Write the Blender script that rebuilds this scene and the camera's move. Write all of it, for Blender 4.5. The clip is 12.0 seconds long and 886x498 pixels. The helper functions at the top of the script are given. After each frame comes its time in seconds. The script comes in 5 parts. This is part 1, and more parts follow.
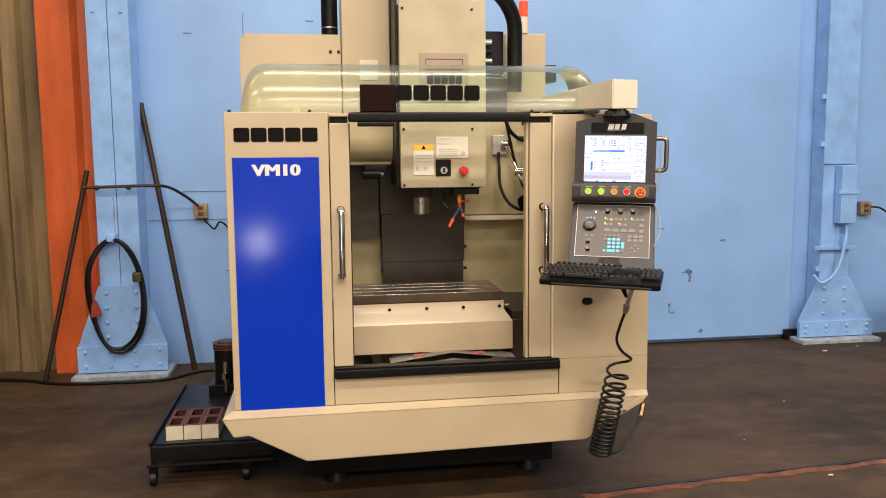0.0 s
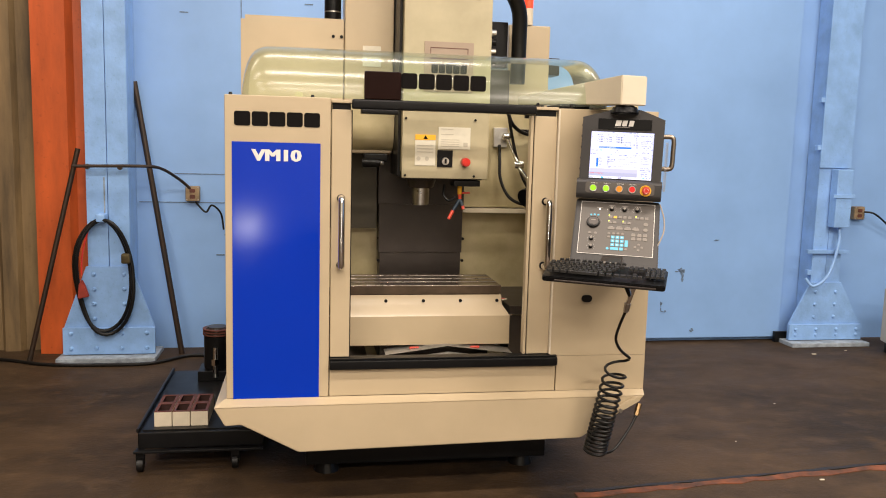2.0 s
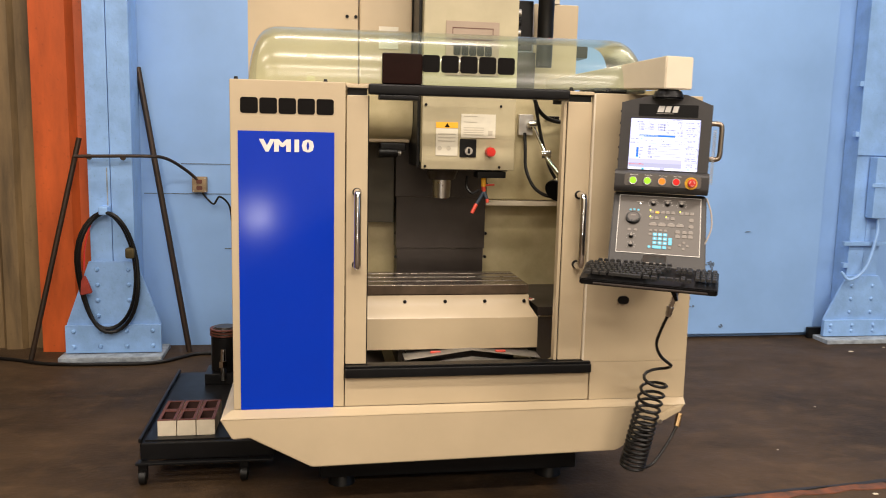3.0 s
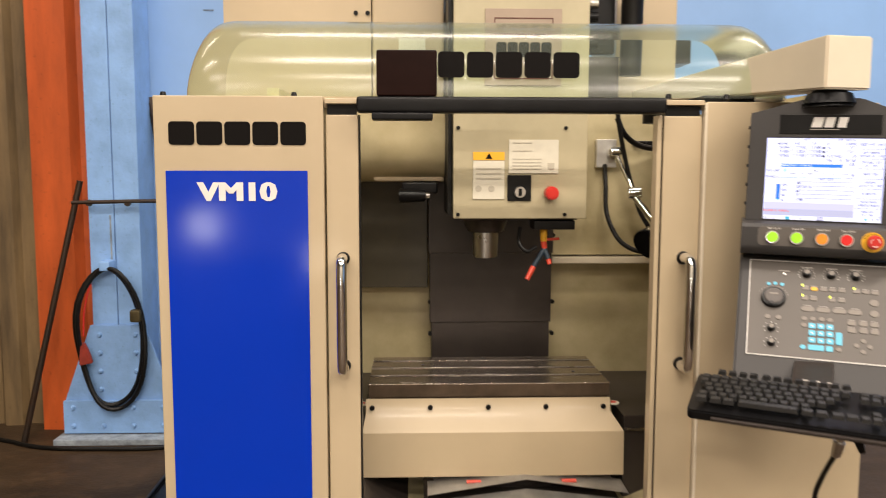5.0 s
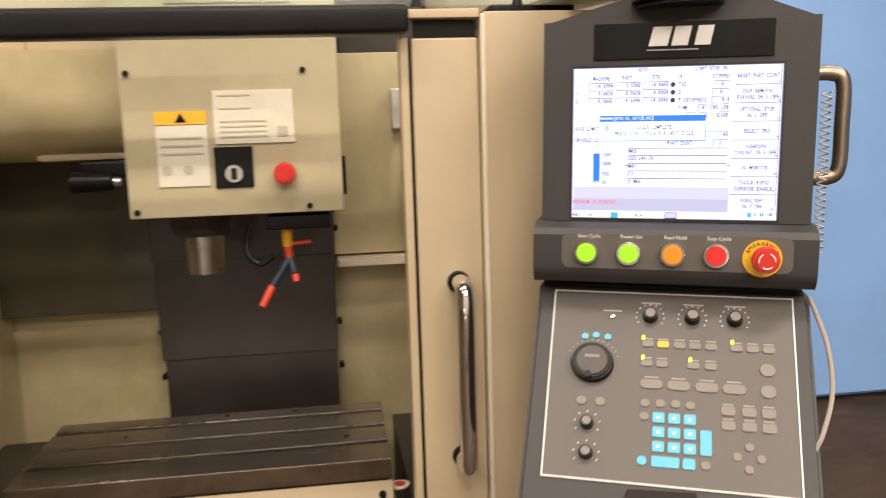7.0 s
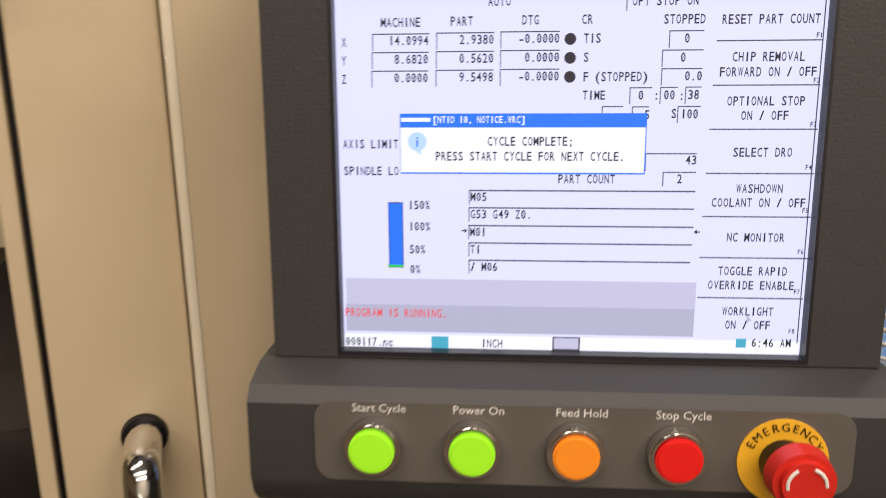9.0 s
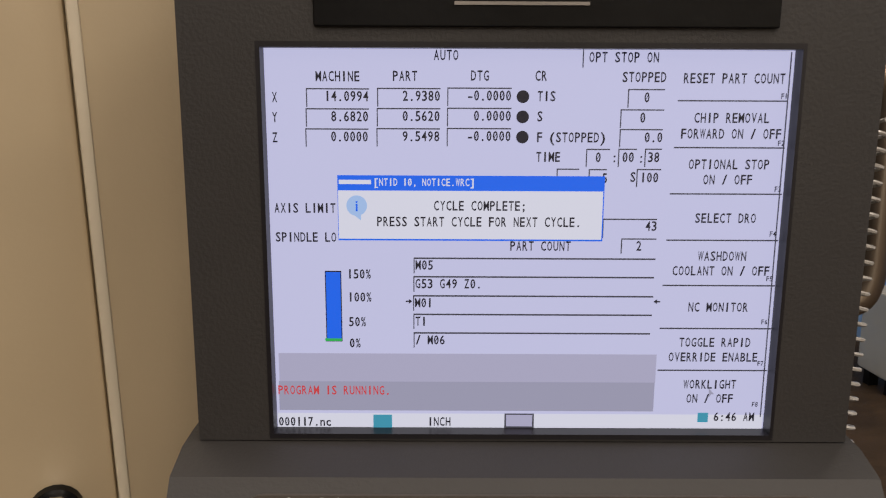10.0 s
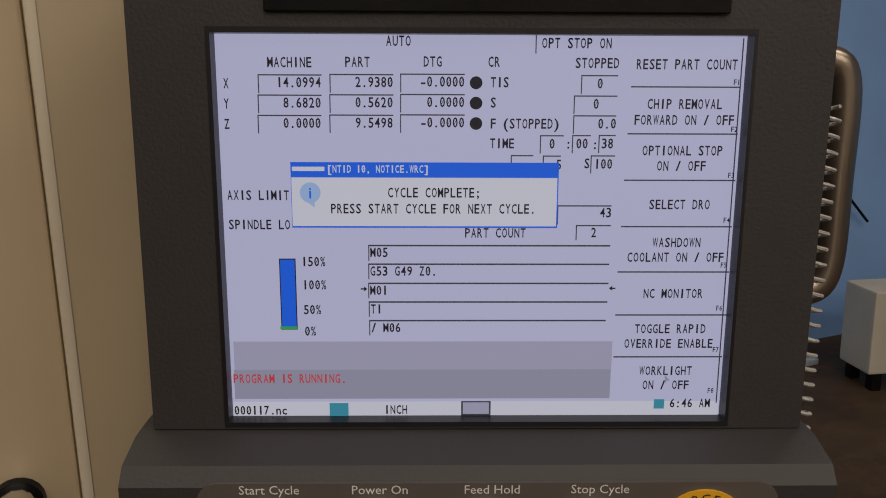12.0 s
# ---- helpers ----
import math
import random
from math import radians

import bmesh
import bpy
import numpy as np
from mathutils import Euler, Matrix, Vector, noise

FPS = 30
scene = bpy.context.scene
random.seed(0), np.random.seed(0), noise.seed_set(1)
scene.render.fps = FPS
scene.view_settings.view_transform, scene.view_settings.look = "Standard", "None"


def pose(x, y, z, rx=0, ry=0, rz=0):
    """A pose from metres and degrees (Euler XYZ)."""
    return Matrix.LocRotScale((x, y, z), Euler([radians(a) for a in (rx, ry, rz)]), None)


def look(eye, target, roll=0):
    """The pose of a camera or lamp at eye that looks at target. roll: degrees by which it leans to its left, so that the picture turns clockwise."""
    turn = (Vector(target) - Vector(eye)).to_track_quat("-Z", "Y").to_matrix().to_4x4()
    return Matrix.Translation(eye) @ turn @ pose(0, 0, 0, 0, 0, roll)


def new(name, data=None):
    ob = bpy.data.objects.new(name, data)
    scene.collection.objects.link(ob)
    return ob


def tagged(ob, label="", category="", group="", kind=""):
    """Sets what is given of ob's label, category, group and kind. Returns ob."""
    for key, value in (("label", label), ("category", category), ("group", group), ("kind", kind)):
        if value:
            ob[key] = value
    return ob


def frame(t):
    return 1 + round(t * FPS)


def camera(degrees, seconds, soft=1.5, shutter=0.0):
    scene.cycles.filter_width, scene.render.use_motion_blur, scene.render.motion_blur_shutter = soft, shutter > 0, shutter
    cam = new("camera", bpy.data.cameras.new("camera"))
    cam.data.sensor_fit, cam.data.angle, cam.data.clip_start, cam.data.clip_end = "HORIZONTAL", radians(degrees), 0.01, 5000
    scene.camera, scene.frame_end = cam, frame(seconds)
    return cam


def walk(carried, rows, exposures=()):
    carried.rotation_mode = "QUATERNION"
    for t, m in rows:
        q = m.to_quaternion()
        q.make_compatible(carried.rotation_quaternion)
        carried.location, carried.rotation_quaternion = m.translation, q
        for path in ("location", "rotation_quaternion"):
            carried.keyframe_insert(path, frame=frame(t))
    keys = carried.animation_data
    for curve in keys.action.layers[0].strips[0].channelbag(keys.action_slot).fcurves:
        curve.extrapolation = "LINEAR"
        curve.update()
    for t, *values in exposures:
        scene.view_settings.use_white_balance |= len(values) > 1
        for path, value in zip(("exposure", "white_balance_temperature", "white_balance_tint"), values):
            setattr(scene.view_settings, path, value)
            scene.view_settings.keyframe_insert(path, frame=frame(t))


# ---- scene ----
cam = camera(57.5, 12.0, 1.0, 0.5)
PATH = [
    (0, (0.05, -0.349, 1.532), (0.35, 1.616, 1.309), -0.5),
    (0.5, (0.049, -0.341, 1.532), (0.354, 1.624, 1.315), -0.4),
    (1, (0.037, -0.342, 1.538), (0.338, 1.625, 1.334), -0.2),
    (1.5, (0.026, -0.348, 1.541), (0.322, 1.618, 1.324), 0.9),
    (2, (-0.006, -0.288, 1.535), (0.33, 1.668, 1.288), 1.5),
    (2.5, (-0.029, -0.189, 1.537), (0.31, 1.764, 1.271), 1.7),
    (2.7, (-0.026, -0.124, 1.542), (0.302, 1.83, 1.263), 1.6),
    (4.5, (0.225, 0.792, 1.542), (0.42, 2.766, 1.282), -0.35),
    (4.6, (0.252, 0.844, 1.545), (0.428, 2.82, 1.29), -0.5),
    (5, (0.32, 1.027, 1.553), (0.392, 3.015, 1.35), 0.1),
    (5.5, (0.439, 1.23, 1.582), (0.409, 3.22, 1.381), 0.4),
    (6, (0.514, 1.443, 1.559), (0.518, 3.433, 1.36), -0.2),
    (6.5, (0.655, 1.689, 1.566), (0.841, 3.652, 1.234), -2.4),
    (7, (0.836, 1.89, 1.556), (1.1, 3.85, 1.253), -1.8),
    (7.1, (0.843, 1.925, 1.561), (1.134, 3.878, 1.246), -2.0),
    (7.5, (0.951, 2.083, 1.556), (1.214, 4.037, 1.219), -2.0),
    (7.7, (0.965, 2.164, 1.551), (1.282, 4.11, 1.213), -1.5),
    (9.3, (1.086, 2.504, 1.589), (1.702, 4.355, 1.149), -1.8),
    (9.5, (1.090, 2.514, 1.593), (1.729, 4.357, 1.152), -1.8),
    (10, (1.080, 2.517, 1.608), (1.812, 4.330, 1.185), -0.9),
    (10.5, (1.078, 2.513, 1.610), (1.846, 4.310, 1.184), -0.5),
    (11, (1.084, 2.514, 1.608), (1.850, 4.312, 1.183), -1.0),
    (11.5, (1.089, 2.515, 1.605), (1.864, 4.307, 1.171), -1.1),
    (12, (1.095, 2.511, 1.603), (1.854, 4.311, 1.171), -0.9),
]
walk(cam, [(t, look(eye, target, roll)) for t, eye, target, roll in PATH], [(0, -0.05), (7.7, -0.05), (9.3, -0.7), (9.5, -0.86), (10, -1.15), (10.5, -1.4), (12, -1.66)])

# ---------------------------------------------------------------- light
world = bpy.data.worlds.new("hall")
scene.world = world
world.use_nodes = True
world.node_tree.nodes["Background"].inputs[0].default_value = (0.9, 0.92, 1.0, 1)
world.node_tree.nodes["Background"].inputs[1].default_value = 0.05


def area(name, eye, target, sx, sy, watts, colour):
    d = bpy.data.lights.new(name, "AREA")
    d.shape, d.size, d.size_y, d.energy, d.color = "RECTANGLE", sx, sy, watts, colour
    ob = new(name, d)
    ob.matrix_world = look(eye, target)
    return ob


WARM = (1.0, 0.87, 0.75)
for lx, share in ((-3.2, 0.72), (0.4, 1.0), (4.0, 1.2)):
    for ly, watts in ((-6.4, 330), (-2.6, 235), (0.9, 165), (4.4, 80)):
        area("hall_light", (lx, ly, 5.6), (lx, ly + 0.01, 0), 2.4, 0.35, watts * share, WARM)
# two work floods standing far behind the camera, mirrored in the blue panel
for fx, fz, watts in ((-0.88, 0.3, 10), (-2.55, 0.74, 10)):
    area("flood_light", (fx, -6.0, fz), (0.3, 3.0, 1.0), 0.3, 0.3, watts, (1.0, 0.95, 0.86))


# ---------------------------------------------------------------- materials
def mat(name, colour, rough=0.5, metal=0.0, vary=0.12, scale=6.0, bump=0.0, bscale=60.0, dark=None, spots=0.0, coat=0.0, emit=0.0, stretch=None):
    """A painted, metal or plastic surface with broad stains and fine grain."""
    m = bpy.data.materials.new(name)
    m.use_nodes = True
    t = m.node_tree
    b = t.nodes["Principled BSDF"]
    b.inputs["Roughness"].default_value = rough
    b.inputs["Metallic"].default_value = metal
    b.inputs["Coat Weight"].default_value = coat
    b.inputs["Coat Roughness"].default_value = 0.12
    co = t.nodes.new("ShaderNodeTexCoord")
    if vary or spots:
        n1 = t.nodes.new("ShaderNodeTexNoise")
        n1.inputs["Scale"].default_value = scale
        n1.inputs["Detail"].default_value = 6
        n1.inputs["Roughness"].default_value = 0.6
        t.links.new(co.outputs["Object"], n1.inputs["Vector"])
        if stretch:
            sm = t.nodes.new("ShaderNodeMapping")
            sm.inputs["Scale"].default_value = stretch
            t.links.new(co.outputs["Object"], sm.inputs["Vector"])
            t.links.new(sm.outputs["Vector"], n1.inputs["Vector"])
        r = t.nodes.new("ShaderNodeValToRGB")
        lo = dark or tuple(c * (1 - vary) for c in colour)
        hi = tuple(min(1, c * (1 + vary * 0.5)) for c in colour)
        r.color_ramp.elements[0].position, r.color_ramp.elements[0].color = 0.3, (*lo, 1)
        r.color_ramp.elements[1].position, r.color_ramp.elements[1].color = 0.7, (*hi, 1)
        t.links.new(n1.outputs["Fac"], r.inputs["Fac"])
        out = r.outputs["Color"]
        if spots:
            n2 = t.nodes.new("ShaderNodeTexNoise")
            n2.inputs["Scale"].default_value = scale * 9
            n2.inputs["Detail"].default_value = 8
            t.links.new(co.outputs["Object"], n2.inputs["Vector"])
            r2 = t.nodes.new("ShaderNodeValToRGB")
            r2.color_ramp.elements[0].position, r2.color_ramp.elements[0].color = 0.62, (0, 0, 0, 1)
            r2.color_ramp.elements[1].position, r2.color_ramp.elements[1].color = 0.75, (spots, spots, spots, 1)
            t.links.new(n2.outputs["Fac"], r2.inputs["Fac"])
            mx = t.nodes.new("ShaderNodeMix")
            mx.data_type = "RGBA"
            mx.inputs["B"].default_value = (*(c * 0.35 for c in colour), 1)
            t.links.new(r2.outputs["Color"], mx.inputs["Factor"])
            t.links.new(out, mx.inputs["A"])
            out = mx.outputs["Result"]
        t.links.new(out, b.inputs["Base Color"])
        rr = t.nodes.new("ShaderNodeMapRange")
        rr.inputs["To Min"].default_value = max(0.02, rough - 0.08)
        rr.inputs["To Max"].default_value = min(1, rough + 0.1)
        t.links.new(n1.outputs["Fac"], rr.inputs["Value"])
        t.links.new(rr.outputs["Result"], b.inputs["Roughness"])
    else:
        b.inputs["Base Color"].default_value = (*colour, 1)
    if bump:
        n3 = t.nodes.new("ShaderNodeTexNoise")
        n3.inputs["Scale"].default_value = bscale
        n3.inputs["Detail"].default_value = 5
        t.links.new(co.outputs["Object"], n3.inputs["Vector"])
        bp = t.nodes.new("ShaderNodeBump")
        bp.inputs["Strength"].default_value = bump
        bp.inputs["Distance"].default_value = 0.01
        t.links.new(n3.outputs["Fac"], bp.inputs["Height"])
        t.links.new(bp.outputs["Normal"], b.inputs["Normal"])
    if emit:
        b.inputs["Emission Color"].default_value = (*colour, 1)
        b.inputs["Emission Strength"].default_value = emit
    return m


CREAM = mat("cream_enamel", (0.48, 0.385, 0.25), 0.36, vary=0.07, scale=3, bump=0.02, bscale=220, coat=0.15)
CREAM_IN = mat("cream_enamel_oily", (0.52, 0.45, 0.27), 0.32, vary=0.22, scale=4, bump=0.02, bscale=150, dark=(0.36, 0.3, 0.16))
# Greener, slightly darker CREAM, with the spindle head's shade in its colour.
HEAD_SHADED = mat("cream_enamel_shaded", (0.44, 0.385, 0.245), 0.34, vary=0.14, scale=5, bump=0.02, bscale=200, coat=0.1)
CREAM_LT = mat("pale_cream_paint", (0.68, 0.6, 0.46), 0.4, vary=0.06, scale=5)
BLUE_PANEL = mat("royal_blue_vinyl", (0.0, 0.03, 0.43), 0.08, vary=0.04, scale=2)
WALL_BLUE = mat("sky_blue_wall_paint", (0.255, 0.445, 0.79), 0.42, vary=0.13, scale=1.1, bump=0.05, bscale=18, coat=0.1)
STEEL_BLUE = mat("sky_blue_steel_paint", (0.255, 0.45, 0.8), 0.42, vary=0.2, scale=6, bump=0.18, bscale=40, spots=0.3)
CHIPPED = mat("chipped_pale_paint", (0.33, 0.38, 0.43), 0.65, vary=0.5, scale=14, bump=0.6, bscale=40, spots=0.95)
ORANGE = mat("orange_sheet_paint", (0.56, 0.1, 0.018), 0.5, vary=0.38, scale=4.0, bump=0.08, bscale=12, spots=0.4, stretch=(1.5, 1.5, 0.35))
CURTAIN = mat("dirty_yellow_brown_sheet", (0.23, 0.152, 0.068), 0.6, vary=0.5, scale=3.2, bump=0.1, bscale=14, dark=(0.045, 0.03, 0.015), spots=0.3, stretch=(1.6, 1.6, 0.22))
BLACK = mat("black_paint", (0.006, 0.006, 0.0065), 0.3, vary=0.25, scale=14, bump=0.03, bscale=120)
RUBBER = mat("black_rubber", (0.006, 0.0055, 0.005), 0.38, vary=0.3, scale=20, bump=0.05, bscale=150)
PIPE = mat("dark_rusty_pipe", (0.022, 0.017, 0.014), 0.45, 0.4, vary=0.5, scale=12, bump=0.15, bscale=70, dark=(0.045, 0.024, 0.012))
CHROME = mat("chrome", (0.75, 0.74, 0.72), 0.1, 1.0, vary=0.04, scale=8)
STEEL = mat("bare_steel", (0.5, 0.48, 0.45), 0.28, 1.0, vary=0.25, scale=9, bump=0.03, bscale=120)
NICKEL = mat("brushed_champagne_metal", (0.28, 0.23, 0.18), 0.3, 0.9, vary=0.1, scale=12)
ALU = mat("galvanised_sheet", (0.7, 0.68, 0.64), 0.42, 0.75, vary=0.25, scale=12)
TABLE = mat("machined_iron", (0.52, 0.46, 0.4), 0.24, 0.95, vary=0.15, scale=7, bump=0.03, bscale=90, dark=(0.36, 0.31, 0.26), stretch=(0.5, 2.0, 1.0))
TABLE_EDGE = mat("oiled_iron_edge", (0.11, 0.078, 0.052), 0.42, 0.6, vary=0.4, scale=10, bump=0.06, bscale=90)
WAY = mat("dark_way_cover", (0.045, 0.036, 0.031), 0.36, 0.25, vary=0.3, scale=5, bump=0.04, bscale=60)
HOUSING = mat("grey_textured_plastic", (0.033, 0.0305, 0.0295), 0.55, vary=0.1, scale=8, bump=0.08, bscale=500)
HOUSING_LT = mat("warm_grey_panel_film", (0.095, 0.083, 0.073), 0.5, vary=0.06, scale=10, bump=0.03, bscale=400)
BEZEL = mat("screen_gasket", (0.008, 0.007, 0.01), 0.4, vary=0)
WHITE_INK = mat("white_ink", (0.72, 0.7, 0.66), 0.5, vary=0)
GREY_INK = mat("grey_ink", (0.36, 0.33, 0.3), 0.5, vary=0)
LABEL_INK = mat("faded_label_ink", (0.47, 0.43, 0.34), 0.5, vary=0)
BLACK_INK = mat("black_vinyl", (0.005, 0.004, 0.0035), 0.55, vary=0)
PAPER = mat("white_label_film", (0.66, 0.62, 0.5), 0.45, vary=0.06, scale=30)
YELLOW = mat("warning_yellow", (0.8, 0.42, 0.02), 0.45, vary=0.05)
RED = mat("signal_red", (0.55, 0.02, 0.012), 0.3, vary=0.05, scale=30)
GREEN_LIT = mat("lit_green_lens", (0.3, 0.72, 0.02), 0.25, vary=0, emit=0.35)
AMBER = mat("amber_lens", (0.8, 0.24, 0.015), 0.3, vary=0, emit=0.15)
RED_LENS = mat("red_lens", (0.65, 0.012, 0.01), 0.22, vary=0, emit=0.12)
LED = mat("lit_yellow_indicator", (0.75, 0.85, 0.04), 0.3, vary=0, emit=0.9)
KEY_GREY = mat("grey_membrane_key", (0.19, 0.165, 0.14), 0.45, vary=0.05, scale=40)
KEY_BLUE = mat("sky_blue_membrane_key", (0.09, 0.42, 0.6), 0.42, vary=0.05, scale=40)
KEYCAP = mat("black_keycap", (0.012, 0.0115, 0.011), 0.42, vary=0.15, scale=60)
SMOKED = mat("dark_smoked_plastic", (0.012, 0.004, 0.003), 0.3, vary=0.2, scale=20)
POCKET = mat("dark_brown_pocket", (0.035, 0.011, 0.008), 0.6, vary=0.3, scale=20)
BROWN = mat("brown_lining", (0.12, 0.035, 0.022), 0.6, vary=0.3, scale=20)
TAN_BOX = mat("pale_cardboard", (0.62, 0.55, 0.42), 0.6, vary=0.12, scale=14)
GLOBE = mat("red_beacon_lens", (0.9, 0.07, 0.03), 0.2, vary=0, emit=0.7)
BLUE_HOSE = mat("blue_hose_segment", (0.006, 0.02, 0.035), 0.6, vary=0.1)
RED_HOSE = mat("red_hose_segment", (0.6, 0.06, 0.03), 0.4, vary=0.1)
BEIGE_BOX = mat("beige_cabinet_paint", (0.5, 0.46, 0.38), 0.5, vary=0.1, scale=4)
CEIL = mat("grey_roof_sheet", (0.35, 0.35, 0.34), 0.7, vary=0.2, scale=1)


for flat in (BLACK_INK, BLACK, RUBBER, SMOKED, BLUE_PANEL):
    flat.node_tree.nodes["Principled BSDF"].inputs["Specular IOR Level"].default_value = 0.32 if flat is BLUE_PANEL else 0.3 if flat is RUBBER else 0.08 if flat in (BLACK_INK, SMOKED) else 0.2


def floor_material():
    m = bpy.data.materials.new("oil_stained_concrete")
    m.use_nodes = True
    t = m.node_tree
    b = t.nodes["Principled BSDF"]
    co = t.nodes.new("ShaderNodeTexCoord")

    def noise_ramp(scale, detail, p0, c0, p1, c1, stretch=(1, 1, 1), dist=0.0):
        mp = t.nodes.new("ShaderNodeMapping")
        mp.inputs["Scale"].default_value = stretch
        t.links.new(co.outputs["Object"], mp.inputs["Vector"])
        n = t.nodes.new("ShaderNodeTexNoise")
        n.inputs["Scale"].default_value, n.inputs["Detail"].default_value = scale, detail
        n.inputs["Roughness"].default_value, n.inputs["Distortion"].default_value = 0.65, dist
        t.links.new(mp.outputs["Vector"], n.inputs["Vector"])
        r = t.nodes.new("ShaderNodeValToRGB")
        r.color_ramp.elements[0].position, r.color_ramp.elements[0].color = p0, (*c0, 1)
        r.color_ramp.elements[1].position, r.color_ramp.elements[1].color = p1, (*c1, 1)
        t.links.new(n.outputs["Fac"], r.inputs["Fac"])
        return n, r

    n1, base = noise_ramp(0.8, 10, 0.36, (0.024, 0.0145, 0.007), 0.68, (0.075, 0.044, 0.021), (0.9, 1.2, 1), 0.15)
    n2, grime = noise_ramp(1.9, 8, 0.52, (0, 0, 0), 0.76, (0.6, 0.6, 0.6), (0.8, 1.3, 1), 0.3)
    n4, worn = noise_ramp(5.5, 10, 0.5, (0, 0, 0), 0.72, (0.6, 0.6, 0.6), (0.9, 1.3, 1), 0.2)
    n3, grit = noise_ramp(45, 10, 0.58, (0, 0, 0), 0.78, (0.5, 0.5, 0.5))
    out = base.outputs["Color"]
    for r, c in ((worn, (0.1, 0.06, 0.03)), (grime, (0.013, 0.009, 0.008)), (grit, (0.15, 0.1, 0.065))):
        mx = t.nodes.new("ShaderNodeMix")
        mx.data_type = "RGBA"
        mx.inputs["B"].default_value = (*c, 1)
        t.links.new(r.outputs["Color"], mx.inputs["Factor"])
        t.links.new(out, mx.inputs["A"])
        out = mx.outputs["Result"]
    b.inputs["Specular IOR Level"].default_value = 0.25
    t.links.new(out, b.inputs["Base Color"])
    rr = t.nodes.new("ShaderNodeMapRange")
    rr.inputs["To Min"].default_value, rr.inputs["To Max"].default_value = 0.45, 0.85
    t.links.new(n2.outputs["Fac"], rr.inputs["Value"])
    t.links.new(rr.outputs["Result"], b.inputs["Roughness"])
    bp = t.nodes.new("ShaderNodeBump")
    bp.inputs["Strength"].default_value, bp.inputs["Distance"].default_value = 0.25, 0.02
    t.links.new(n3.outputs["Fac"], bp.inputs["Height"])
    t.links.new(bp.outputs["Normal"], b.inputs["Normal"])
    return m


FLOOR = floor_material()


def clear_sheet(name, tint, gloss, rough, haze):
    """Bent clear plastic: light passes straight through, tinted, with a sheen."""
    m = bpy.data.materials.new(name)
    m.use_nodes = True
    t = m.node_tree
    t.nodes.clear()
    o = t.nodes.new("ShaderNodeOutputMaterial")
    tr = t.nodes.new("ShaderNodeBsdfTransparent")
    tr.inputs[0].default_value = (*tint, 1)
    g = t.nodes.new("ShaderNodeBsdfGlossy")
    g.inputs["Roughness"].default_value = rough
    fr = t.nodes.new("ShaderNodeFresnel")
    fr.inputs[0].default_value = 1.5
    ad = t.nodes.new("ShaderNodeMath")
    ad.operation = "ADD"
    ad.inputs[1].default_value = gloss
    t.links.new(fr.outputs[0], ad.inputs[0])
    # a faint milky film: pale green diffuse, uneven with noise
    n = t.nodes.new("ShaderNodeTexNoise")
    n.inputs["Scale"].default_value, n.inputs["Detail"].default_value = 7.0, 6
    co = t.nodes.new("ShaderNodeTexCoord")
    t.links.new(co.outputs["Object"], n.inputs["Vector"])
    film = t.nodes.new("ShaderNodeMapRange")
    film.inputs["To Min"].default_value, film.inputs["To Max"].default_value = haze * 0.6, haze * 1.4
    t.links.new(n.outputs["Fac"], film.inputs["Value"])
    df = t.nodes.new("ShaderNodeBsdfDiffuse")
    df.inputs[0].default_value = (0.72, 0.82, 0.66, 1)
    mm = t.nodes.new("ShaderNodeMixShader")
    t.links.new(film.outputs["Result"], mm.inputs[0])
    t.links.new(tr.outputs[0], mm.inputs[1])
    t.links.new(df.outputs[0], mm.inputs[2])
    mx = t.nodes.new("ShaderNodeMixShader")
    t.links.new(ad.outputs[0], mx.inputs[0])
    t.links.new(mm.outputs[0], mx.inputs[1])
    t.links.new(g.outputs[0], mx.inputs[2])
    t.links.new(mx.outputs[0], o.inputs[0])
    return m


CANOPY = clear_sheet("clear_green_polycarbonate", (0.82, 0.95, 0.83), 0.0, 0.19, 0.05)


def lit(name, colour, strength=1.0):
    m = bpy.data.materials.new(name)
    m.use_nodes = True
    t = m.node_tree
    b = t.nodes["Principled BSDF"]
    b.inputs["Base Color"].default_value = (0.01, 0.01, 0.01, 1)
    b.inputs["Roughness"].default_value = 0.5
    b.inputs["Emission Color"].default_value = (*colour, 1)
    b.inputs["Emission Strength"].default_value = strength
    return m


SCREEN = lit("lit_screen_white", (0.72, 0.72, 1.02), 1.55)
SCREEN_GREY = lit("lit_screen_grey", (0.55, 0.53, 0.74), 1.5)
SCREEN_GREY2 = lit("lit_screen_grey_deep", (0.46, 0.45, 0.62), 1.45)
SCREEN_PALE = lit("lit_screen_pale", (0.86, 0.86, 1.0), 1.6)
SCREEN_INK = lit("lit_screen_ink", (0.02, 0.02, 0.045), 0.8)
SCREEN_LINE = lit("lit_screen_line", (0.12, 0.12, 0.17), 0.8)
SCREEN_BLUE = lit("lit_screen_blue", (0.005, 0.15, 1.0), 1.7)
SCREEN_BADGE = lit("lit_screen_badge", (0.42, 0.6, 0.95), 1.7)
SCREEN_RED = lit("lit_screen_red", (0.6, 0.05, 0.06), 2.0)
SCREEN_GREEN = lit("lit_screen_green", (0.03, 0.5, 0.1), 1.7)
SCREEN_TEAL = lit("lit_screen_teal", (0.05, 0.35, 0.5), 1.7)


